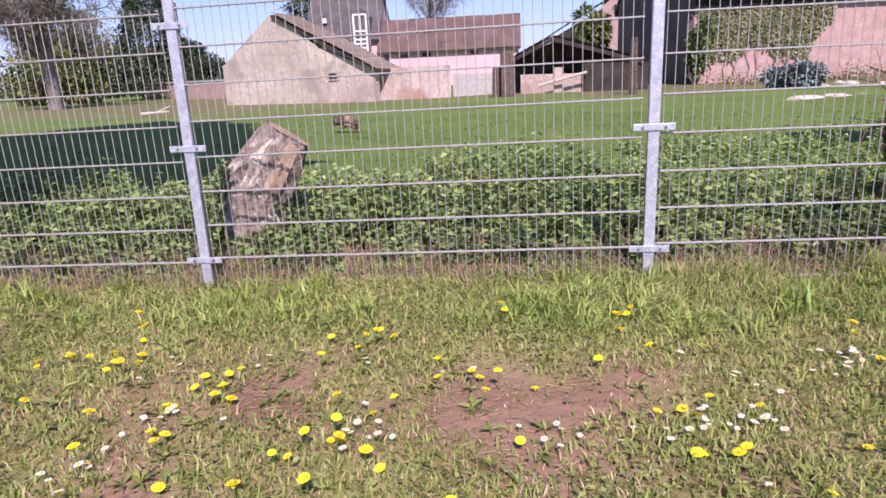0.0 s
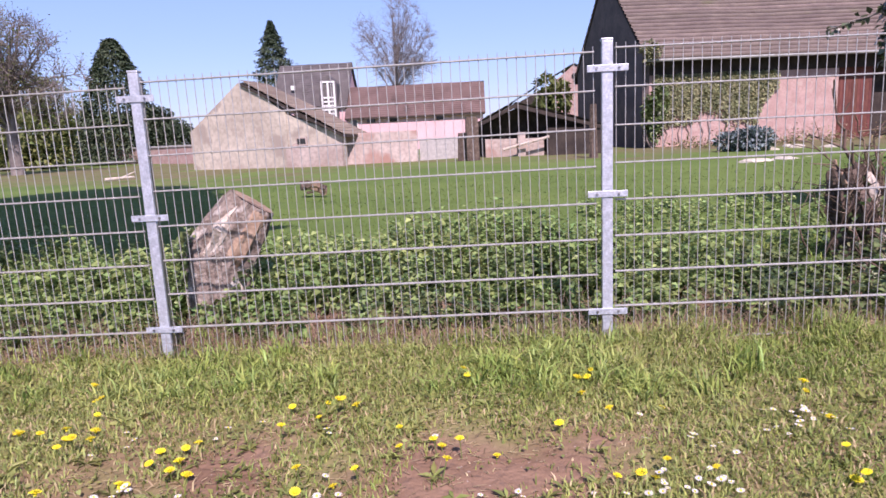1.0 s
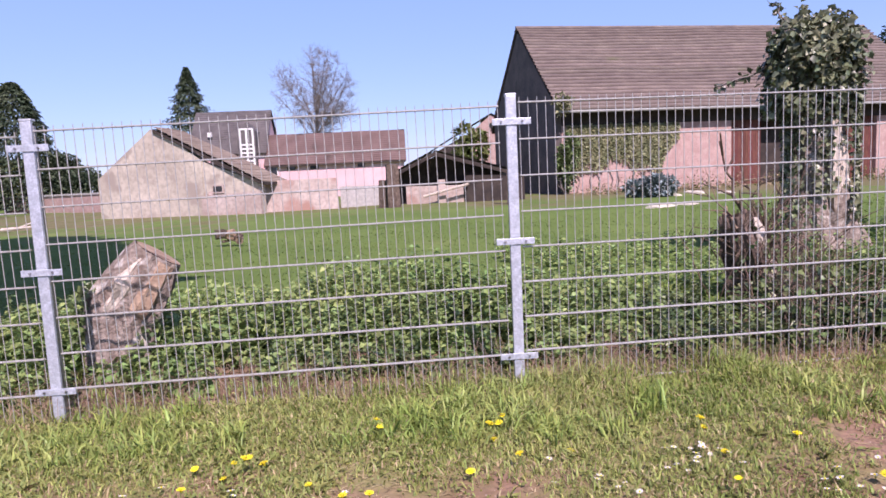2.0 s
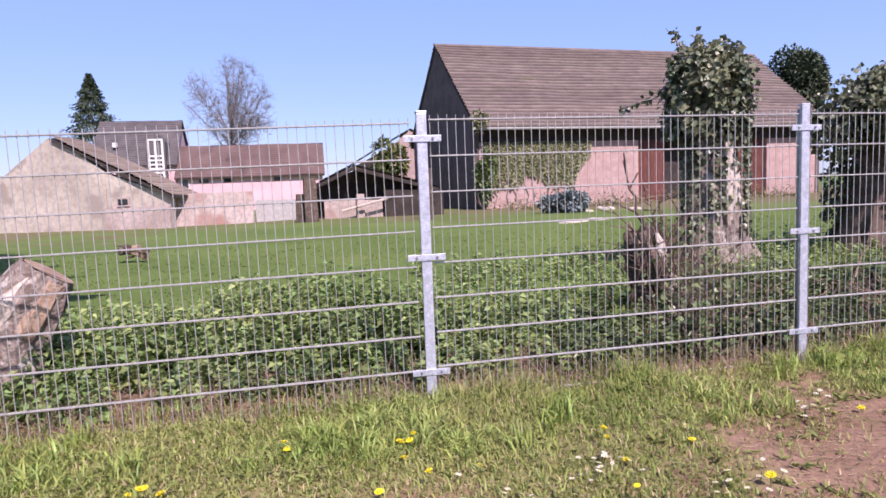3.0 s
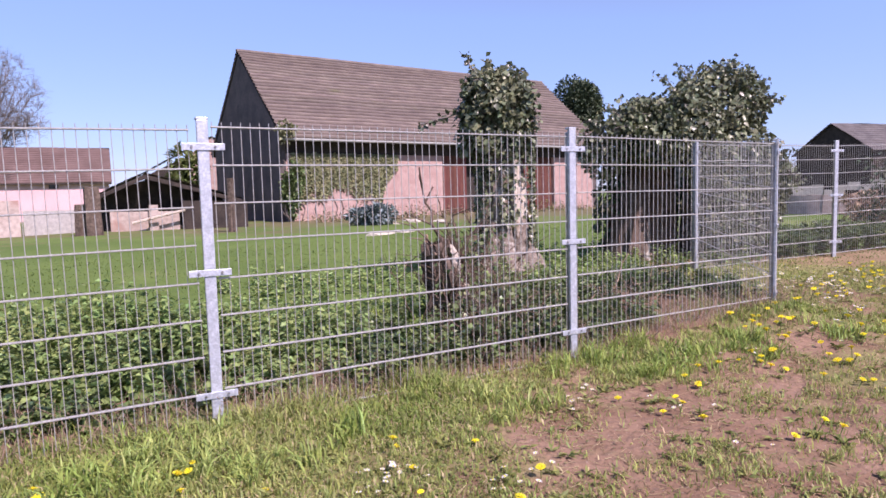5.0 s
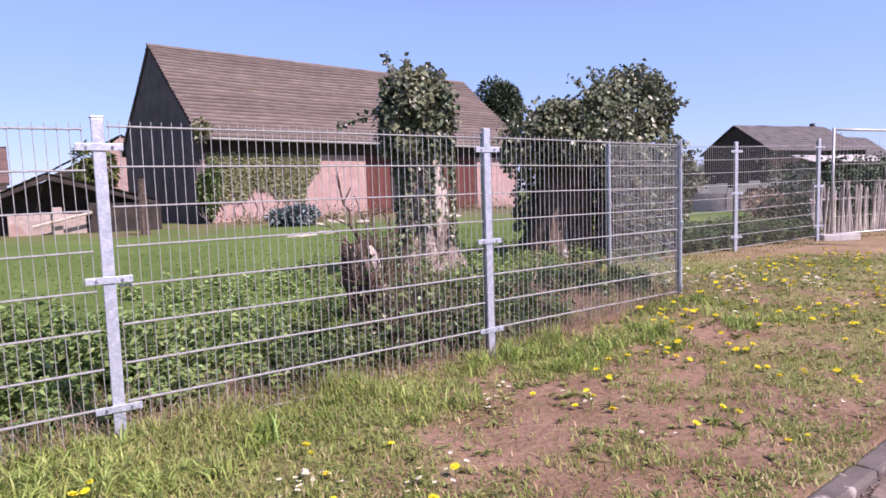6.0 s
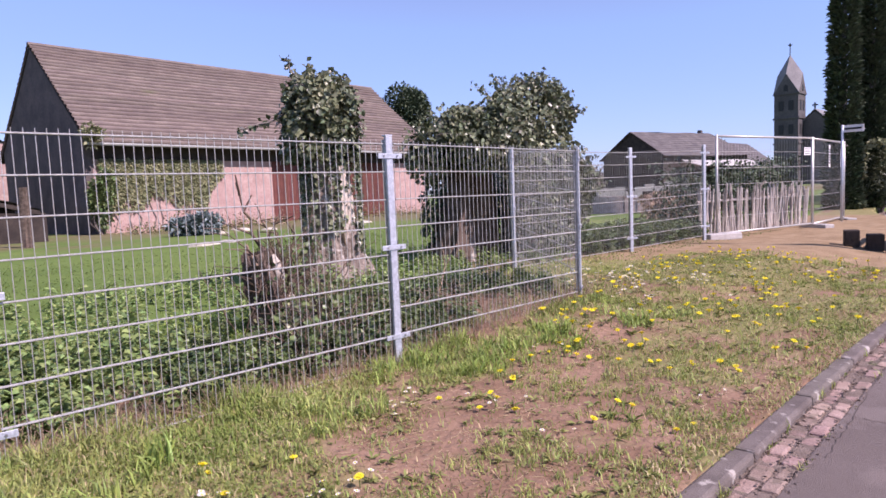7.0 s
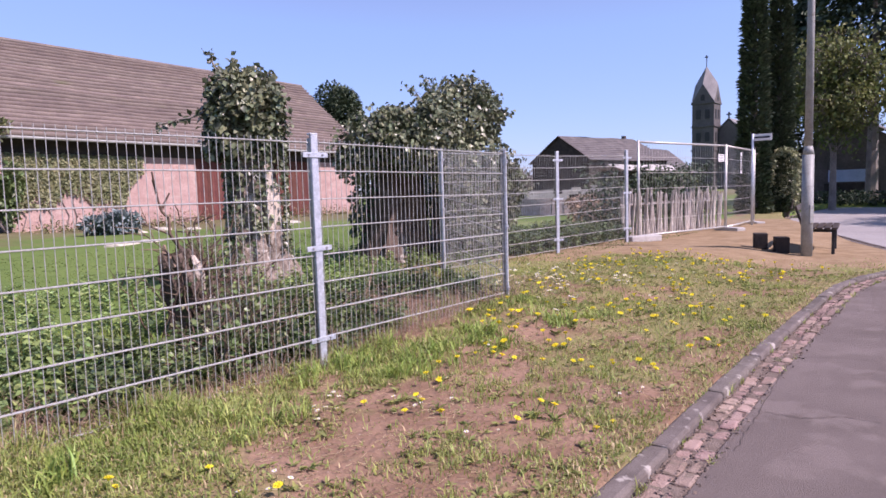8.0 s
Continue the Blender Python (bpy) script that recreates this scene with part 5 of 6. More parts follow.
trunk_mesh("bare_patch", [((3.77 - 0.09 * t, 5.315, 0.42 + 0.32 * t), 0.012 + 0.035 * math.sin(3.1 * t), (0, -14)) for t in np.linspace(0, 1, 7)], M_PALEWOOD, low, 10, 0.25, 3, "pale bare wood")
segs = []


def cane(a, b, r, forks):
    """A thin bowed stem from a to b with a few side twigs."""
    a, b = np.array(a, float), np.array(b, float)
    prev = a
    for k in range(1, 9):
        q = a + (b - a) * k / 8 + rr.normal(0, 0.012, 3)
        segs.append([*prev, *q, r * (1 - 0.08 * k), r * (1 - 0.08 * (k + 1))])
        if k > 2 and rr.random() < forks:
            e = q + (b - a) * rr.uniform(0.08, 0.25) + rr.normal(0, 0.09, 3)
            segs.append([*q, *e, r * 0.5, r * 0.25])
        prev = q


for top, r in (((3.42, 5.45, 1.42), 0.024), ((3.60, 5.40, 1.15), 0.016), ((3.78, 5.42, 1.10), 0.019), ((3.95, 5.35, 1.0), 0.016), ((3.30, 5.5, 1.0), 0.013), ((4.1, 5.4, 0.95), 0.015)):
    cane((3.82 + rr.normal(0, 0.06), 5.42, 0.45), top, r, 0.75)
for k in range(46):
    x0 = 3.85 + rr.normal(0, 0.2)
    cane((x0, 5.36 + rr.normal(0, 0.12), rr.uniform(0.0, 0.35)), (x0 + rr.normal(0.05, 0.22), 5.3 + rr.normal(0, 0.2), rr.uniform(0.45, 0.95)), 0.009, 0.5)
raw("dry_brushwood", *tube_arrays(segs, 4), M_BRIAR, low)["kind"] = "stuff"
n = 700
a = RNG.uniform(0, 2 * np.pi, n)
pp = np.stack([3.95 + np.cos(a) * RNG.uniform(0.1, 0.40, n), 5.36 + np.sin(a) * RNG.uniform(0.1, 0.32, n), RNG.random(n) ** 1.3 * 0.85], 1)
ivy_on(low, pp, np.stack([np.cos(a), np.sin(a), 0.3 * np.ones(n)], 1), 0.042, M_GROUNDIVY)

# bramble trailing from the stump to the fence
bramble = empty("bramble")
tagged(bramble, "bramble canes and dark leaves trailing to the fence", "bramble")
segs, lp = [], []
for k in range(95):
    u = rr.random()
    c = np.array([4.15, 5.2, 0.0]) * (1 - u) + np.array([3.12, 3.80, 0.0]) * u + np.array([rr.normal(0, 0.17), rr.normal(0, 0.15), 0.0])
    c[1] = max(c[1], float(fence_y(c[0])) + 0.08)
    top = c + np.array([rr.normal(0.02, 0.16), rr.normal(0.0, 0.10), rr.uniform(0.2, 0.72 - 0.22 * u)])
    top[1] = max(top[1], float(fence_y(top[0])) + 0.06)
    cane(c, top, 0.008, 0.4)
    for _ in range(rr.integers(5, 17)):
        t = rr.uniform(0.1, 1.0)
        lp.append(c * (1 - t) + top * t + rr.normal(0, 0.045, 3))
raw("cane_tangle", *tube_arrays(segs, 4), M_BRIAR, bramble)["kind"] = "stuff"
lp = np.array(lp)
lp[:, 1] = np.maximum(lp[:, 1], fence_y(lp[:, 0]) + 0.03)
lp[:, 2] = np.maximum(lp[:, 2], 0.04)
pick = RNG.random(len(lp)) < 0.3
ivy_on(bramble, lp[~pick], unit(RNG.normal(0, 1, lp[~pick].shape) + np.array([0, -0.5, 0.6])), 0.055, M_GROUNDIVY, "dark bramble leaves", "leaves")["kind"] = "stuff"
ivy_on(bramble, lp[pick], unit(RNG.normal(0, 1, lp[pick].shape) + np.array([0, -0.5, 0.6])), 0.04, M_IVYYOUNG, "fresh bramble leaves", "young_leaves")["kind"] = "stuff"

# heap of dead twigs behind the fence
heap = empty("twig_heap")
tagged(heap, "heap of reddish dead twigs behind the fence", "twigs")
segs = []
for k in range(120):
    c = np.array([4.95 + rr.normal(0, 0.22), 4.45 + rr.normal(0, 0.15), 0.06 + abs(rr.normal(0, 0.1))])
    cane(c, c + np.array([rr.normal(0, 0.2), rr.normal(0, 0.12), rr.normal(0.04, 0.12)]), 0.005, 0.2)
cane((4.85, 4.5, 0.1), (5.3, 4.55, 0.75), 0.011, 0.2)
raw("twig_tangle", *tube_arrays(segs, 4), M_STALK, heap)["kind"] = "stuff"


# big ivy thicket behind the corner
def ivy_thicket(name, label, clumps, trunk_at, n, leaf):
    ob = empty(name)
    tagged(ob, label, "bush")
    sets = []
    for c, r in clumps:
        p, d = crown_points(int(n * r[0] * r[2]), c, r, 0.7)
        keep = p[:, 2] > 0.05
        p, d = p[keep], d[keep]
        k = len(p)
        sets.append(leaf_arrays(p, unit(d * 0.6 + RNG.normal(0, 0.55, (k, 3)) + np.array([0, 0, -0.45])), leaf * RNG.uniform(0.6, 1.4, k), 0.8, 0.12, up=d + RNG.normal(0, 0.4, (k, 3))))
    raw("crown", *join(*sets), M_IVY, ob)
    rings = [((trunk_at[0], trunk_at[1], z), 0.35 - 0.06 * z, (0, 0)) for z in (-0.1, 0.4, 0.9, 1.4, 1.9)]
    trunk_mesh("trunk", rings, M_BARK, ob, 18, 0.15, 8)
    return ob


def leafy_shoots(parent, starts, count, reach, leaf, seed):
    """Loose sprigs that break the outline of an ivy mass."""
    q = np.random.default_rng(seed)
    segs, lp = [], []
    for _ in range(count):
        c, r = starts[q.integers(0, len(starts))]
        d = q.normal(0, 1, 3)
        d[2] = abs(d[2]) * 0.9
        d /= np.linalg.norm(d)
        p = np.array(c) + d * np.array(r) * 0.9
        d = d + q.normal(0, 0.35, 3) + np.array([0, 0, 0.3])
        d /= np.linalg.norm(d)
        n = 6
        length = reach * q.uniform(0.4, 1.2)
        for i in range(n):
            e = p + d * length / n
            segs.append([*p, *e, 0.005, 0.004])
            lp.append(e + q.normal(0, 0.035, (4, 3)))
            d = d + np.array([0, 0, -0.12]) + q.normal(0, 0.1, 3)
            p = e
    raw("sprig_tangle", *tube_arrays(segs, 3), M_TWIG, parent)["kind"] = "stuff"
    lp = np.concatenate(lp)
    ivy_on(parent, lp, unit(RNG.normal(0, 1, lp.shape)), leaf, M_IVY, "", "sprig_leaves")["kind"] = "stuff"


leafy_shoots(snag, [((5.78, 7.46, 2.35), (0.45, 0.45, 0.5))], 30, 0.28, 0.085, 2)
n = 230
a = RNG.normal(-2.15, 0.34, n)
zz = RNG.uniform(0.8, 1.95, n)
ivy_on(snag, np.stack([5.9 + np.cos(a) * 0.35, 7.45 + np.sin(a) * 0.35, zz], 1)[a > -2.25], np.stack([np.cos(a), np.sin(a), 0 * a], 1)[a > -2.25], 0.08, M_IVY, "hanging ivy strands", "ivy_strand")["kind"] = "stuff"
thick_a = ivy_thicket("ivy_thicket", "ivy mass overhanging the dark hollow of an old trunk", [((7.75, 7.25, 1.98), (0.50, 0.45, 0.36)), ((8.05, 6.85, 1.92), (0.50, 0.45, 0.38)), ((8.45, 6.75, 2.15), (0.55, 0.5, 0.42)), ((8.2, 7.2, 2.2), (0.6, 0.5, 0.4)), ((8.6, 6.5, 1.65), (0.36, 0.34, 0.4)), ((7.45, 7.4, 1.75), (0.32, 0.32, 0.34))], (8.2, 7.55), 6200, 0.082)
thick_b = ivy_thicket("ivy_thicket", "rounded ivy bush with sunlit glossy leaves", [((9.15, 6.95, 2.38), (0.72, 0.6, 0.60)), ((9.35, 6.55, 1.6), (0.62, 0.45, 0.7)), ((8.95, 6.55, 1.2), (0.42, 0.35, 0.75)), ((9.6, 6.8, 2.48), (0.48, 0.45, 0.5)), ((9.95, 6.55, 1.2), (0.4, 0.35, 0.65)), ((9.3, 6.6, 0.5), (0.6, 0.35, 0.5)), ((8.75, 6.9, 2.45), (0.36, 0.36, 0.36))], (9.2, 7.1), 5600, 0.075)
# Added trunks in dark bark put the hollow's shade into their colour.
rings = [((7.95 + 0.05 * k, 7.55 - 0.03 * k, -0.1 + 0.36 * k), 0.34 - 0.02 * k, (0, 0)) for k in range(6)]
trunk_mesh("trunk", rings, M_DARKBARK, thick_a, 20, 0.2, 18, "trunk darkened for the shade of the hollow")
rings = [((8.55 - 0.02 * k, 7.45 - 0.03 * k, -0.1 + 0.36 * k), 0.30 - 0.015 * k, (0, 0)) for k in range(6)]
trunk_mesh("trunk", rings, M_DARKBARK, thick_a, 20, 0.2, 19, "trunk darkened for the shade of the hollow")
# Conifer green, darker than the ivy, paints the hollow's shade on these leaves.
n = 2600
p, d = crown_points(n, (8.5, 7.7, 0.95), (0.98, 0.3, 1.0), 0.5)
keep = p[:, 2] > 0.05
ivy_on(thick_a, p[keep], d[keep], 0.085, M_CONIFER, "ivy leaves darkened for the shade of the hollow", "inner_leaves")["kind"] = "stuff"

leafy_shoots(thick_a, [((7.75, 7.25, 2.0), (0.5, 0.45, 0.38)), ((8.05, 6.85, 1.95), (0.5, 0.45, 0.4)), ((8.45, 6.85, 2.2), (0.55, 0.5, 0.45))], 70, 0.34, 0.07, 5)
leafy_shoots(thick_b, [((9.15, 7.0, 2.35), (0.75, 0.6, 0.68)), ((9.5, 6.85, 2.5), (0.5, 0.45, 0.5)), ((9.9, 6.6, 1.2), (0.4, 0.4, 0.7))], 120, 0.38, 0.07, 6)

# climbing growth on the barn
n = 15000
u = RNG.uniform(0, 1, n)
w = RNG.uniform(0, 1, n)
edge = 0.84 + 0.30 * (vnoise(u * 6, 0 * u, 1.1, 3) - 0.5) + 0.35 * (vnoise(u * 6, 0 * u, 3.2, 4) - 0.5) - 0.45 * smooth_step(0.78, 1.0, u)
keep = RNG.random(n) < np.clip((edge - w) * 2.6 + 0.2, 0, 1) * np.clip(0.35 + 1.1 * vnoise(u * 6, w * 2.6, 2.4, 6), 0, 1)
u, w = u[keep] * 6.6 + 0.55, 3.62 - w[keep] * 2.7
pts = np.array([bp(a, -0.06, b)[:] for a, b in zip(u, w)])
barn_ivy = empty("climbing_ivy")
q5 = random.Random(8)
for i in range(9):
    u0 = 1.2 + 0.62 * i + q5.uniform(-0.2, 0.2)
    bm = bmesh.new()
    a0 = bp(u0, -0.03, -0.05)
    for j in range(5):
        a1 = bp(u0 + q5.uniform(-0.25, 0.25), -0.03, 0.65 * (j + 1))
        rod(bm, a0, a1, 0.025, 0.02, n=5)
        a0 = a1
    part("ivy_stem", bm, M_TWIG, barn_ivy)
tagged(barn_ivy, "young yellow-green ivy climbing the barn wall", "ivy")
ivy_on(barn_ivy, pts, np.tile(-np.array(BV[:])[None], (len(pts), 1)), 0.145, M_IVYYOUNG, "", "leaves")["kind"] = "stuff"
round_bush(9.35, 33.2, 1.5, 0.7, 0.6, 1.6, 1600, 0.22, M_GROUNDIVY, "creeper climbing the barn's corner", "creeper", "creeper")
round_bush(9.2, 33.2, 4.6, 0.5, 0.5, 0.5, 320, 0.2, M_IVYYOUNG, "tuft of ivy on the barn's eave", "ivy_tuft", "ivy")


def gate_pillar(x, y, h, r, seed, label):
    ob = trunk_mesh("old_post", [((x, y, -0.1 + (h + 0.1) * t), r * (1 - 0.15 * t), (0, 0)) for t in np.linspace(0, 1, 6)], M_DARKBARK, None, 14, 0.2, seed)
    tagged(ob, label, "post")


gate_pillar(0.3, 27.9, 1.85, 0.30, 3, "old weathered wooden gate post wrapped in ivy")
gate_pillar(5.05, 25.5, 2.05, 0.15, 5, "tall bare stump of a dead tree")
gate_pillar(-0.1, 28.3, 1.2, 0.25, 7, "old weathered wooden gate post wrapped in ivy")

# pieces of wood and stones lying in the meadow
pile = empty("log_pile", (-3.1, 13.9, 0))
tagged(pile, "small heap of rotting logs in the meadow", "logs")
for i in range(10):
    a = r1.uniform(0, 3.1)
    c = Vector((r1.uniform(-0.26, 0.26), r1.uniform(-0.12, 0.12), 0.07 + 0.024 * i))
    d = Vector((math.cos(a), math.sin(a) * 0.5, r1.uniform(-0.2, 0.35))) * r1.uniform(0.12, 0.24)
    part("log", rod(bmesh.new(), c - d, c + d, 0.03 + 0.055 * (i % 3 > 0), 0.02 + 0.04 * (i % 3 > 0), n=9), M_CUTWOOD if i % 3 == 1 else M_DARKBARK, pile)
branch = part("fallen_branch", rod(rod(bmesh.new(), (-13.9, 24.2, 0.05), (-12.6, 23.9, 0.12), 0.07, 0.04, n=8), (-13.3, 24.1, 0.08), (-12.9, 24.6, 0.3), 0.03, 0.02, n=6), M_PALEWOOD)
tagged(branch, "pale fallen branch lying on the meadow", "branch")
for i in range(14):
    bm = bmesh.new()
    bmesh.ops.create_icosphere(bm, subdivisions=2, radius=1)
    for v in bm.verts:
        v.co *= 1 + 0.22 * noise.noise(v.co * 1.6 + Vector((i * 7, 0, 0)))
    st = part("stone", bm, M_RUBBLE)
    x, y = (r1.uniform(7.5, 10.5), r1.uniform(16.5, 18.5)) if i < 6 else (r1.uniform(11.5, 19.0), r1.uniform(23.0, 28.5))
    s = r1.uniform(0.12, 0.32)
    st.matrix_basis = pose(x, y, 0.03, 0, 0, r1.uniform(0, 180)) @ Matrix.Diagonal((s * 1.7, s, s * 0.45, 1))
    tagged(st, "pale stone lying in the grass", "stone", "meadow stones")


# ---- low growth ----
def scatter(n, x0, x1, y0, y1):
    return RNG.uniform(x0, x1, n), RNG.uniform(y0, y1, n)


def on_ground(x, y, dz=0.0):
    return np.stack([x, y, ground_z(x, y) + dz], 1)


def field(x, y, s=1.0):
    return 0.5 + 0.22 * wobble(x, y, s)


# verge turf
x, y = scatter(360000, -4.2, 13.5, 0.7, 5.9)
x2, y2 = scatter(170000, -1.8, 4.2, 1.0, 3.7)
x, y = np.concatenate([x, x2]), np.concatenate([y, y2])
d = fence_y(x) - y
dens = np.clip(1.38 - bare_mask(x, y) * 1.95 + 0.7 * (vnoise(x, y, 6.0, 7) - 0.5), 0.02, 1)
near = np.clip(1.0 - 0.075 * np.hypot(x - 0.7, y), 0.2, 1)
keep = (y > kerb_y(x) + 0.03) & (d > -0.12) & (RNG.random(len(x)) < dens * near) & (x + 0.7 * (y - 2.5) < 11.6 + RNG.normal(0, 0.4, len(x)))
x, y, d = x[keep], y[keep], d[keep]
tall_grass = np.clip(1 - d / 0.75, 0, 1) * (0.35 + 0.65 * smooth_step(0.2, 1.0, x)) * np.clip(vnoise(x, y, 2.6, 8) * 2.4 - 0.7, 0.04, 1.2) * (1 - 0.35 * smooth_step(2.2, 4.5, x))
h = (0.018 + 0.045 * RNG.random(len(x)) ** 2 + 0.17 * tall_grass * RNG.random(len(x))) * (1 - 0.35 * smooth_step(6, 9, x))
wd = 0.0038 + 0.0034 * RNG.random(len(x)) + 0.0012 * np.hypot(x - 0.7, y) * 0.4
dry = RNG.random(len(x)) < 0.19
turf = raw("verge_grass", *blade_arrays(on_ground(x, y, -0.004)[~dry], h[~dry], wd[~dry], 1.1), M_GRASS)
tagged(turf, "patchy yellow-green grass on the worn verge", "grass", kind="stuff")
straw = raw("dry_grass", *blade_arrays(on_ground(x, y, -0.004)[dry], h[dry] * 0.9, wd[dry], 1.3), M_STRAW)
tagged(straw, "dry straw-coloured blades among the verge grass", "grass", kind="stuff")

# lush tufts along the fence foot
x, y = scatter(900, -4.0, 6.3, 2.7, 3.65)
keep = (y < fence_y(x) - 0.02) & (RNG.random(len(x)) < np.where(x < 0.4, 0.35, np.where(x < 2.6, 0.95, 0.42)) * np.clip(4.0 * vnoise(x, y, 2.3, 9) - 1.5, 0.0, 1))
x, y = x[keep], y[keep]
k = 34
px = np.repeat(x, k) + RNG.normal(0, 0.05, len(x) * k)
py = np.minimum(np.repeat(y, k) + RNG.normal(0, 0.04, len(x) * k), fence_y(px) + 0.05)
big = np.repeat(RNG.uniform(0.45, 1.25, len(x)), k)
v, f = blade_arrays(on_ground(px, py, -0.004), big * RNG.uniform(0.05, 0.17, len(px)), RNG.uniform(0.006, 0.013, len(px)), 1.4)
tagged(raw("tall_grass", v, f, M_LUSH), "lush green grass tufts at the fence foot", "grass", kind="stuff")

# loose tufts on the worn part
x, y = scatter(3200, 0.9, 11.0, 1.1, 5.0)
keep = (y > kerb_y(x) + 0.06) & (y < fence_y(x) - 0.1) & (vnoise(x, y, 2.2, 11) > 0.5)
x, y = x[keep], y[keep]
k = 18
px = np.repeat(x, k) + RNG.normal(0, 0.03, len(x) * k)
py = np.repeat(y, k) + RNG.normal(0, 0.025, len(x) * k)
big = np.repeat(RNG.uniform(0.5, 1.5, len(x)), k)
v, f = blade_arrays(on_ground(px, py, -0.004), big * RNG.uniform(0.02, 0.055, len(px)), RNG.uniform(0.004, 0.007, len(px)), 1.0)
tagged(raw("grass_tufts", v, f, M_GRASS), "scattered grass tufts on the bare soil", "grass", kind="stuff")

# small ground-cover leaves
x, y = scatter(120000, -3.0, 10.5, 1.0, 4.8)
dens = np.clip(1.1 - bare_mask(x, y) * 1.6 + 0.6 * (vnoise(x, y, 5.0, 12) - 0.5), 0.02, 1)
keep = (y > kerb_y(x) + 0.02) & (y < fence_y(x) + 0.05) & (RNG.random(len(x)) < dens * np.clip(1.1 - 0.09 * x, 0.3, 1))
x, y = x[keep], y[keep]
a = RNG.uniform(0, 2 * np.pi, len(x))
v, f = leaf_arrays(on_ground(x, y, 0.004) + np.stack([0 * x, 0 * x, 0.02 * RNG.random(len(x))], 1), np.stack([np.cos(a), np.sin(a), RNG.uniform(0.0, 0.6, len(a))], 1), RNG.uniform(0.010, 0.028, len(a)), 0.65, 0.1)
tagged(raw("ground_cover", v, f, M_WEED), "fine ground-cover leaves in the worn turf", "weeds", kind="stuff")

# bits of dead grass lying about
x, y = scatter(26000, -3.0, 10.5, 1.0, 4.6)
keep = (y > kerb_y(x) + 0.02) & (y < fence_y(x)) & (field(x + 9, y, 1.5) > 0.4)
x, y = x[keep], y[keep]
a = RNG.uniform(0, 2 * np.pi, len(x))
b0 = on_ground(x, y, 0.005)
e0 = b0 + np.stack([np.cos(a), np.sin(a), RNG.uniform(0, 0.3, len(a))], 1) * RNG.uniform(0.015, 0.06, (len(a), 1))
v, f = tube_arrays(np.concatenate([b0, e0, np.full((len(x), 1), 0.0016), np.full((len(x), 1), 0.001)], 1), 3)
tagged(raw("dead_grass", v, f, M_STRAW), "short dead straws lying on the soil", "grass", kind="stuff")

# flat rosettes of weeds on the bare soil
x, y = scatter(2600, -3.0, 11.0, 1.0, 4.6)
keep = (y > kerb_y(x) + 0.08) & (y < fence_y(x) - 0.15) & (field(x, y, 2.1) > 0.36)
x, y = x[keep], y[keep]
k = 8
px, py = np.repeat(x, k), np.repeat(y, k)
a = RNG.uniform(0, 2 * np.pi, len(px))
v, f = leaf_arrays(on_ground(px, py, 0.006), np.stack([np.cos(a), np.sin(a), RNG.uniform(0.1, 0.7, len(a))], 1), RNG.uniform(0.02, 0.06, len(a)) * np.repeat(RNG.uniform(0.5, 1.4, len(x)), k), 0.3, 0.08)
tagged(raw("weed_rosettes", v, f, M_WEED), "low weed rosettes flat on the soil", "weeds", kind="stuff")

# meadow blades behind the fence
x, y = scatter(90000, -14, 16, 5.2, 17.5)
keep = RNG.random(len(x)) < np.clip(1.25 - y / 17, 0.15, 1)
x, y = x[keep], y[keep]
v, f = blade_arrays(on_ground(x, y, -0.01), RNG.uniform(0.02, 0.05, len(x)), 0.006 + 0.0012 * y, 1.6)
tagged(raw("meadow_grass", v, f, M_MEADOW), "fresh green short meadow grass", "grass", kind="stuff")


# nettle belt: plants with stems and opposite leaves
def nettles(count, x0, x1, y0, y1, tall, leaf, material, name, label, dens):
    x, y = scatter(count, x0, x1, y0, y1)
    keep = (RNG.random(count) < dens(x, y)) & (y > fence_y(x) + 0.12)
    x, y = x[keep], y[keep]
    hh = tall(x, y) * RNG.uniform(0.55, 1.15, len(x))
    k = 9
    t = np.tile(np.linspace(0.15, 1.0, k), len(x))
    tilt = RNG.normal(0, 0.14, (len(x), 2))
    base = on_ground(x, y)
    h2 = np.repeat(hh, k) * t
    p = np.stack([np.repeat(base[:, 0], k) + np.repeat(tilt[:, 0], k) * h2, np.repeat(base[:, 1], k) + np.repeat(tilt[:, 1], k) * h2, np.repeat(base[:, 2], k) + h2], 1)
    a = np.repeat(RNG.uniform(0, 6.28, len(x)), k) + np.tile(np.arange(k) * 1.57, len(x)) + RNG.normal(0, 0.3, len(p))
    sets = []
    for o in (0, np.pi):
        dd = np.stack([np.cos(a + o), np.sin(a + o), RNG.normal(0.05, 0.3, len(a))], 1)
        sets.append(leaf_arrays(p, dd, leaf * (1.15 - 0.5 * t) * RNG.uniform(0.7, 1.3, len(a)), 0.62))
    tagged(raw(name, *join(*sets), material), label, "weeds", kind="stuff")
    top = np.stack([base[:, 0] + tilt[:, 0] * hh, base[:, 1] + tilt[:, 1] * hh, base[:, 2] + hh], 1)
    segs = np.concatenate([base, top, np.full((len(x), 1), 0.004), np.full((len(x), 1), 0.002)], 1)
    tagged(raw("weed_stems", *tube_arrays(segs, 3), M_STEM), "thin green stems of the weeds", "weeds", kind="stuff")


nettles(2500, -5.5, 2.6, 3.75, 5.7, lambda x, y: 0.15 + 0.40 * smooth_step(3.8, 5.2, y) * np.clip(0.15 + 1.0 * field(x, y, 0.8), 0.15, 1.3), 0.088, M_NETTLE, "nettles", "dense green nettles behind the fence", lambda x, y: np.clip(0.25 + 0.75 * smooth_step(3.9, 4.6, y), 0, 1) * (1 - 0.7 * smooth_step(1.2, 2.6, x)))
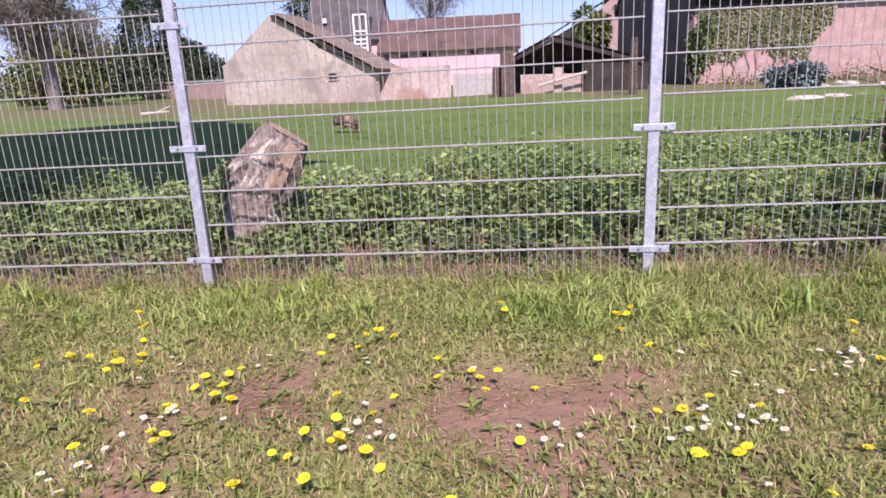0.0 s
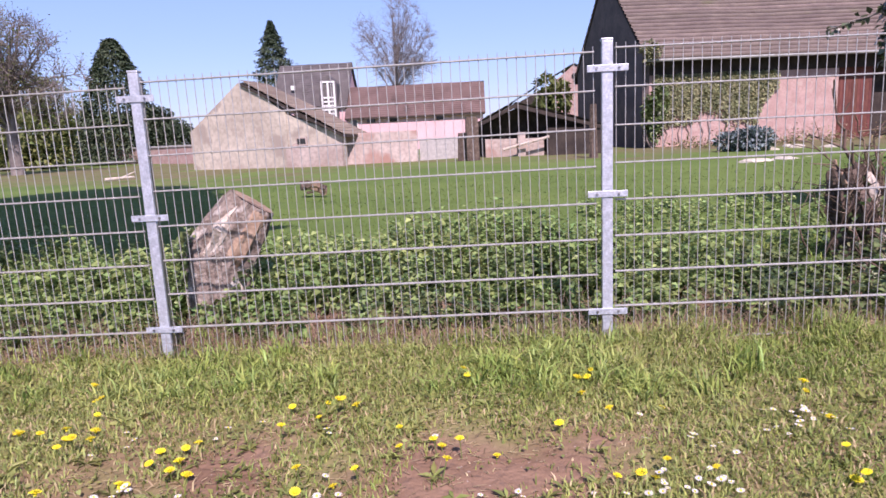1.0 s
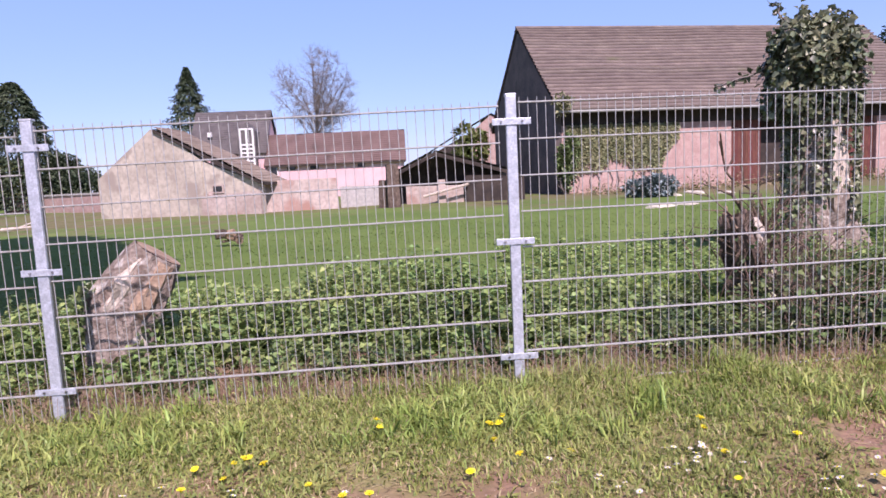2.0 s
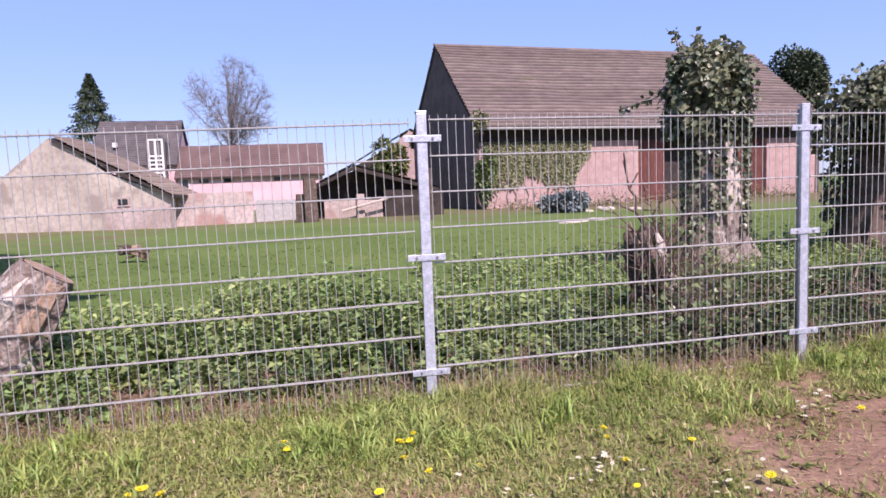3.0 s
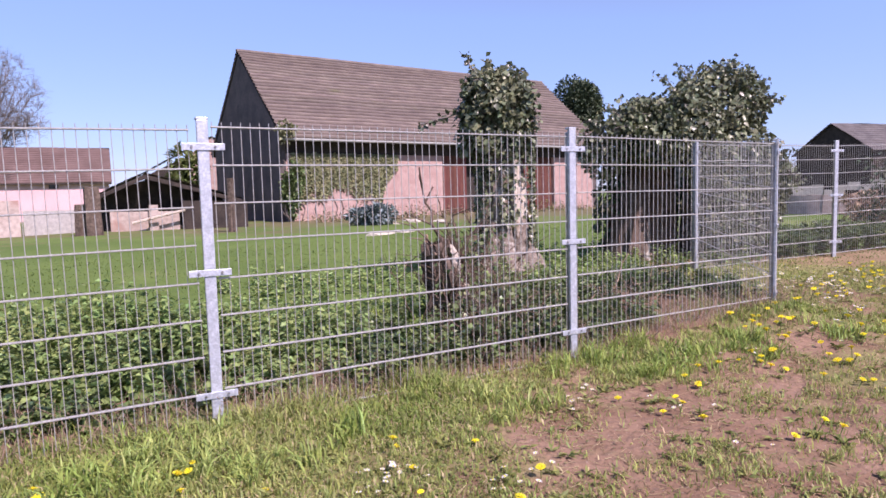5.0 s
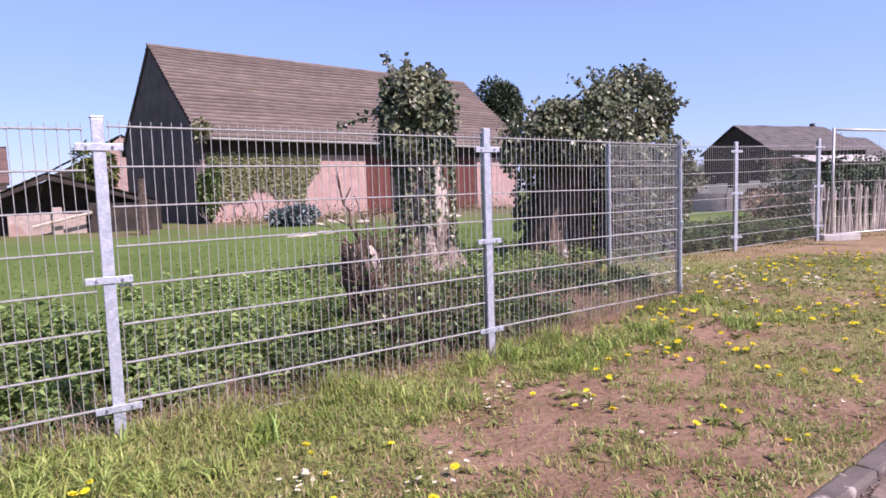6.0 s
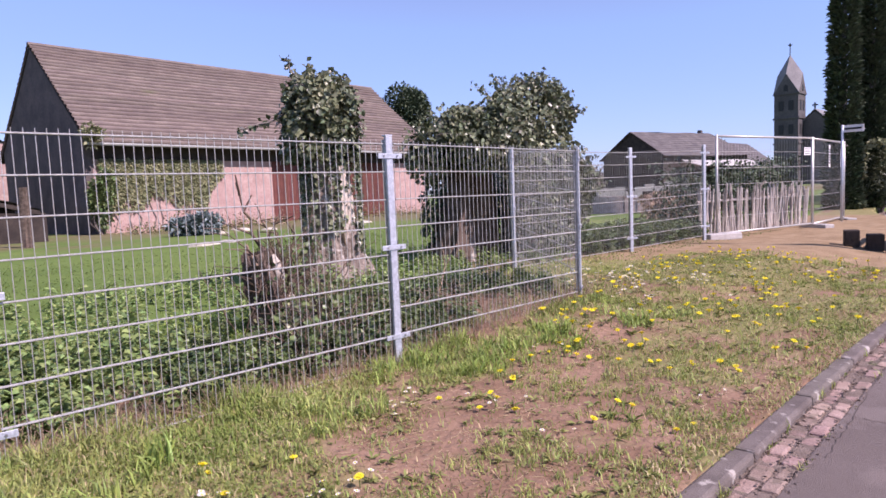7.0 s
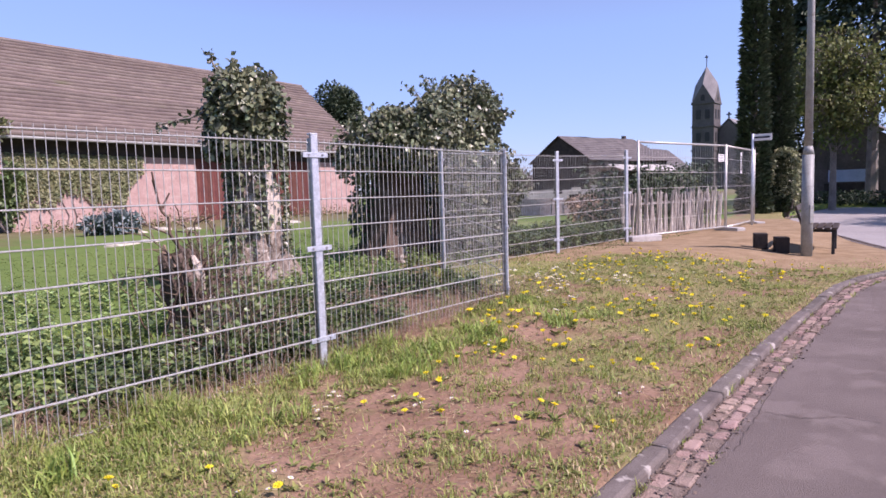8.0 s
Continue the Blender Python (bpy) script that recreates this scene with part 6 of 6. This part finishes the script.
nettles(2600, -0.5, 7.5, 3.75, 5.7, lambda x, y: 0.10 + 0.24 * np.clip(field(x, y, 0.9), 0, 1), 0.075, M_GROUNDIVY, "creeper", "dark creeper and young weeds behind the fence", lambda x, y: np.clip(0.9 * smooth_step(-0.5, 0.8, x), 0, 1) * (1 - 0.5 * smooth_step(5.5, 7.5, x)) * np.clip(4 * vnoise(x, y, 1.5, 14) - 1.3, 0.05, 1))
nettles(500, 2.0, 9.5, 5.6, 9.5, lambda x, y: 0.12 + 0.2 * np.clip(field(x, y, 0.7), 0, 1), 0.08, M_NETTLE, "nettles", "green weeds round the trunks", lambda x, y: 0.8 + 0 * x)
nettles(900, 9.5, 14.0, 5.9, 7.6, lambda x, y: 0.25 + 0.2 * field(x, y, 0.7), 0.1, M_GROUNDIVY, "creeper", "dark weeds behind the recessed fence", lambda x, y: 0.8 + 0 * x)
# rough grass among the creeper
x, y = scatter(34000, -3.5, 7.5, 3.45, 6.6)
keep = (y > fence_y(x) + 0.05) & (RNG.random(len(x)) < np.clip(np.maximum(3.2 * vnoise(x, y, 1.3, 15) - 0.9, 1.3 - 2.2 * (y - fence_y(x))), 0.05, 1))
x, y = x[keep], y[keep]
v, f = blade_arrays(on_ground(x, y, -0.004), RNG.uniform(0.03, 0.13, len(x)), RNG.uniform(0.004, 0.009, len(x)), 1.2)
tagged(raw("rough_grass", v, f, M_LUSH), "rough green grass between the weeds behind the fence", "grass", kind="stuff")

# weeds and dry growth at the barn's foot
x, y = scatter(5200, 0.3, 22.5, 0.15, 5.0)
keep = RNG.random(len(x)) < np.clip(1.1 - y / 5 + (vnoise(x, y, 0.9, 16) - 0.5) * 2.2, 0, 1)
u, w = x[keep], y[keep]
p = np.stack([9.0 + BU.x * u - BV.x * w, 34.0 + BU.y * u - BV.y * w, RNG.random(len(u)) ** 1.5 * (0.25 + 0.9 * vnoise(u, w, 1.2, 17)) * np.clip(1.2 - w / 4, 0.3, 1)], 1)
for j, (m_, lb) in enumerate(((M_FARLEAF, "green weeds along the barn wall"), (M_STALK, "dry brown growth along the barn wall"))):
    q = p[np.arange(len(p)) % 2 == j]
    v, f = leaf_arrays(q, RNG.normal(0, 1, (len(q), 3)) + np.array([0, 0, 0.5]), RNG.uniform(0.07, 0.2, len(q)), 0.45)
    tagged(raw("weeds", v, f, m_), lb, "weeds", kind="stuff")

# Dark green on these leaves paints the shadowed mass above the stakes.
x, y = scatter(6500, 13.2, 19.6, 6.05, 7.0)
v, f = leaf_arrays(on_ground(x, y) + np.stack([0 * x, 0 * x, RNG.random(len(x)) * (1.2 + 0.6 * vnoise(x, 0 * x, 1.1, 18))], 1), RNG.normal(0, 1, (len(x), 3)), RNG.uniform(0.05, 0.12, len(x)), 0.7)
tagged(raw("hedge_leaves", v, f, M_CONIFER), "sparse leaves behind the stakes, coloured dark for shade", "hedge", kind="stuff")

# dry stalks along the fence foot
x, y = scatter(4200, -4.5, 6.5, 3.42, 4.1)
segs = []
b = on_ground(x, y + np.where(x > 2, 0.06 * (x - 2) * 0.5, 0))
e = b + np.stack([RNG.normal(0, 0.09, len(x)), RNG.normal(0, 0.06, len(x)), RNG.uniform(0.02, 0.2, len(x))], 1)
v, f = tube_arrays(np.concatenate([b, e, np.full((len(x), 1), 0.0022), np.full((len(x), 1), 0.001)], 1), 3)
tagged(raw("dry_stalks", v, f, M_STALK), "brown dry stalks along the foot of the fence", "weeds", kind="stuff")


# ---- flowers ----
def dandelion(x, y, h, r):
    ob = empty("dandelion", (x, y, float(ground_z(x, y)) - 0.005))
    tagged(ob, "yellow dandelion flower standing in the verge", "flower", "dandelions")
    bm = bmesh.new()
    for ring, (n, rad, up, tip) in enumerate(((14, 1.0, 0.10, 0.25), (11, 0.72, 0.3, 0.45), (7, 0.4, 0.5, 0.5))):
        for i in range(n):
            a = 2 * math.pi * (i + 0.5 * ring) / n
            w = 0.22
            pts = [(0, 0, 0), (math.cos(a - w) * rad * r * 0.8, math.sin(a - w) * rad * r * 0.8, up * r), (math.cos(a) * rad * r, math.sin(a) * rad * r, tip * r), (math.cos(a + w) * rad * r * 0.8, math.sin(a + w) * rad * r * 0.8, up * r)]
            bm.faces.new([bm.verts.new((q[0], q[1], q[2] + h)) for q in pts])
    rod(bm, (0, 0, h - 0.4 * r), (0, 0, h + 0.12 * r), 0.25 * r, 0.35 * r, n=7)
    part("flower_head", bm, M_YELLOW, ob)
    part("stem", rod(bmesh.new(), (0.006, 0, 0), (0, 0, h - 0.3 * r), 0.0022, n=5), M_STEM, ob)
    return ob


FLOWERS = [dandelion(-0.6, 2.05, 0.05, 0.021), dandelion(0.45, 2.2, 0.09, 0.019), dandelion(1.9, 2.4, 0.03, 0.02)]
r2 = random.Random(12)


def strew(kinds, count, x0, x1, y0, y1, clump, sx, grow=1.0):
    """Copies of the flowers in loose clumps on the verge."""
    made = 0
    while made < count:
        x, y = r2.uniform(x0, x1), r2.uniform(y0, y1)
        if y < kerb_y(x) + 0.1 or y > fence_y(x) - 0.15:
            continue
        for _ in range(r2.choice(clump)):
            xx, yy = x + r2.gauss(0, sx), y + r2.gauss(0, sx * 0.8)
            if yy < kerb_y(xx) + 0.06:
                continue
            s = r2.uniform(0.75, 1.2) * grow
            c = copy_thing(r2.choice(kinds), pose(xx, yy, float(ground_z(xx, yy)) - 0.005, r2.uniform(-18, 18), r2.uniform(-18, 18), r2.uniform(0, 360)))
            c.scale = (s, s, s)
            made += 1


strew(FLOWERS, 96, -1.5, 2.4, 1.35, 2.65, (1, 1, 1, 2), 0.08)
strew(FLOWERS, 10, -1.6, 1.2, 2.7, 3.0, (1, 3), 0.08)
strew(FLOWERS, 26, 2.2, 5.2, 1.3, 3.0, (1, 2, 3), 0.08)
strew(FLOWERS, 235, 4.4, 11.0, 1.4, 4.6, (1, 2, 3, 4), 0.16, 1.3)


def daisy(x, y, h, r):
    ob = empty("daisy", (x, y, float(ground_z(x, y)) - 0.005))
    tagged(ob, "small white daisy flower in the verge", "flower", "daisies")
    bm = bmesh.new()
    for i in range(13):
        a = 2 * math.pi * i / 13
        pts = [(0, 0, 0), (math.cos(a - 0.2) * r * 0.75, math.sin(a - 0.2) * r * 0.75, 0.003), (math.cos(a) * r, math.sin(a) * r, 0.002), (math.cos(a + 0.2) * r * 0.75, math.sin(a + 0.2) * r * 0.75, 0.003)]
        bm.faces.new([bm.verts.new((q[0], q[1], q[2] + h)) for q in pts])
    petals = part("petals", bm, M_WHITE, ob)
    part("flower_eye", rod(bmesh.new(), (0, 0, h), (0, 0, h + 0.004), r * 0.3, r * 0.22, n=8), M_YELLOW, ob)
    part("stem", rod(bmesh.new(), (0, 0, 0), (0, 0, h), 0.0012, n=4), M_STEM, ob)
    return ob


DAISIES = [daisy(0.35, 2.3, 0.05, 0.0145), daisy(-0.5, 1.9, 0.035, 0.013)]
strew(DAISIES, 120, -1.8, 2.4, 1.35, 2.5, (1, 2, 4, 6), 0.06)
strew(DAISIES, 30, 2.2, 6.0, 1.5, 3.0, (1, 2, 3), 0.08)
strew(DAISIES, 110, 6.4, 8.4, 3.2, 4.9, (3, 5, 8), 0.15, 1.9)
strew(DAISIES, 70, 6.0, 10.0, 2.2, 4.6, (2, 3, 4), 0.16, 1.3)

# ---- kerb stones and gutter setts ----
bm = one_box((0, 0, -0.13), (1.0, 0.105, 0.29), 0, 0.018)
KERBSTONE = mesh_of(bm, "kerb_stone", M_KERB)
x = -6.0
while x < 24:
    step = 0.98 if x < 9 else 0.5
    y0, y1 = float(kerb_y(x)), float(kerb_y(x + step))
    ang = math.degrees(math.atan2(y1 - y0, step))
    m = pose(x + step / 2, (y0 + y1) / 2 - 0.06, r2.uniform(-0.016, -0.006), r2.uniform(-1, 1), 0, ang)
    piece("kerb_stone", KERBSTONE, m @ Matrix.Diagonal((math.hypot(step, y1 - y0) - 0.012, 1, 1, 1)), kerb)
    x += step
SETTS = [mesh_of(one_box((0, 0, 0), (0.138 + 0.010 * i, 0.081, 0.09), 3 * i - 3, 0.014), "sett", M_SETT) for i in range(3)]
for row in range(2):
    x = 1.6 + 0.07 * row
    while x < 14:
        y0, y1 = float(kerb_y(x)), float(kerb_y(x + 0.15))
        m = pose(x + 0.075, (y0 + y1) / 2 - 0.163 - 0.086 * row + r2.uniform(-0.008, 0.008), DROP - 0.048 + r2.uniform(-0.010, 0.007), r2.uniform(-6, 6), r2.uniform(-5, 5), math.degrees(math.atan2(y1 - y0, 0.15)) + r2.uniform(-3, 3))
        piece("sett", r2.choice(SETTS), m, gutter)
        x += 0.155


# grass and dead bits spilling over the kerb
x = RNG.uniform(-4.0, 13.0, 15000)
y = kerb_y(x) + RNG.uniform(-0.03, 0.17, len(x))
keep = RNG.random(len(x)) < np.clip(2.6 * vnoise(x, y, 3.5, 21) - 0.55, 0.05, 1)
x, y = x[keep], y[keep]
v, f = blade_arrays(np.stack([x, y, np.where(y < kerb_y(x) + 0.01, -0.004, ground_z(x, y) - 0.003)], 1), RNG.uniform(0.012, 0.045, len(x)), RNG.uniform(0.004, 0.008, len(x)), 1.5)
half = len(v) // 10 * 5
tagged(raw("kerb_grass", v[:half], f[: half // 5 * 3], M_GRASS), "short grass creeping over the kerb edge", "grass", kind="stuff")
tagged(raw("kerb_straw", v[half:], f[half // 5 * 3:] - half, M_STRAW), "dry straws along the kerb edge", "grass", kind="stuff")

# weeds, soil and litter in the gutter
x = RNG.uniform(1.8, 12.0, 46)
k = 12
px = np.repeat(x, k) + RNG.normal(0, 0.03, len(x) * k)
py = kerb_y(px) - np.repeat(np.where(RNG.random(len(x)) < 0.55, 0.118, 0.298), k) + RNG.normal(0, 0.008, len(px))
v, f = blade_arrays(np.stack([px, py, np.full(len(px), DROP - 0.012)], 1), np.repeat(RNG.uniform(0.4, 1.5, len(x)), k) * RNG.uniform(0.02, 0.06, len(px)), RNG.uniform(0.004, 0.008, len(px)), 1.0)
tagged(raw("gutter_grass", v, f, M_GRASS), "small grass tufts growing in the gutter joints", "grass", kind="stuff")
x = RNG.uniform(1.6, 13.0, 2600)
y = kerb_y(x) - RNG.choice([0.12, 0.205, 0.295], len(x)) + RNG.normal(0, 0.014, len(x))
a = RNG.uniform(0, 6.28, len(x))
v, f = leaf_arrays(np.stack([x, y, np.full(len(x), DROP - 0.001)], 1), np.stack([np.cos(a), np.sin(a), RNG.uniform(0.0, 0.3, len(x))], 1), RNG.uniform(0.008, 0.03, len(x)), 0.7, 0.15)
tagged(raw("gutter_litter", v, f, M_JOINT), "dirt crumbs and dead leaf bits in the gutter", "litter", kind="stuff")


# ---- cracks in the lane ----
def crack(points, wide):
    """A thin wandering dark line in the asphalt."""
    v, f = [], []
    rr = random.Random(len(points) * 7 + int(wide * 1e4))
    line = []
    for (ax, ay), (bx, by) in zip(points, points[1:]):
        for i in range(12):
            line.append((ax + (bx - ax) * i / 12 + rr.gauss(0, 0.006), ay + (by - ay) * i / 12 + rr.gauss(0, 0.006)))
    for i, (x, y) in enumerate(line):
        nx_, ny_ = line[min(i + 1, len(line) - 1)][0] - line[max(i - 1, 0)][0], line[min(i + 1, len(line) - 1)][1] - line[max(i - 1, 0)][1]
        k = wide * rr.uniform(0.4, 1.2) / max(1e-4, math.hypot(nx_, ny_))
        v += [(x - ny_ * k, y + nx_ * k, DROP + 0.004), (x + ny_ * k, y - nx_ * k, DROP + 0.004)]
    for i in range(len(line) - 1):
        f += [[2 * i, 2 * i + 1, 2 * i + 3], [2 * i, 2 * i + 3, 2 * i + 2]]
    raw("crack", v, f, M_CRACK, road, "thin dark crack in the asphalt")


crack([(4.68, 0.89), (4.68, 0.68), (4.84, 0.52), (4.84, 0.33)], 0.0028)
crack([(5.99, 1.06), (6.13, 0.82), (6.2, 0.5)], 0.0022)
crack([(4.02, 0.82), (4.68, 0.89), (5.86, 1.03)], 0.0022)

# ---- overhead cable ----
cable_ends = Vector((24.0, 11.5, 9.6)), Vector((40.0, 6.8, 10.4))
bm = bmesh.new()
prev = cable_ends[0]
for i in range(1, 13):
    t = i / 12
    p = cable_ends[0].lerp(cable_ends[1], t) - Vector((0, 0, 1.2 * t * (1 - t)))
    rod(bm, prev, p, 0.012, n=5)
    prev = p
tagged(part("overhead_cable", bm, M_IRON), "thin dark overhead cable running into the trees", "cable")

# ---- ivy-rimmed hedge arch by the side street ----
arch = empty("hedge_arch")
tagged(arch, "pale ivy rim round a dark hedge archway", "hedge")
n = 900
t = RNG.uniform(0, 1, n)
ay = np.where(t < 0.3, 6.46, np.where(t > 0.7, 5.62, 6.04 + 0.42 * np.cos(np.pi * (t - 0.3) / 0.4)))
az = np.where(t < 0.3, 1.9 * t / 0.3, np.where(t > 0.7, 1.9 * (1 - t) / 0.3, 1.9 + 0.5 * np.sin(np.pi * (t - 0.3) / 0.4)))
keep = (az > 1.2) | (t > 0.7)
pp = np.stack([26.1 + RNG.normal(0, 0.06, n), ay + RNG.normal(0, 0.05, n), az + RNG.normal(0, 0.05, n)], 1)[keep]
ivy_on(arch, pp, unit(RNG.normal(0, 1, pp.shape) + np.array([-0.6, -0.6, 0.4])), 0.10, M_IVYYOUNG, "pale ivy leaves", "rim_leaves")
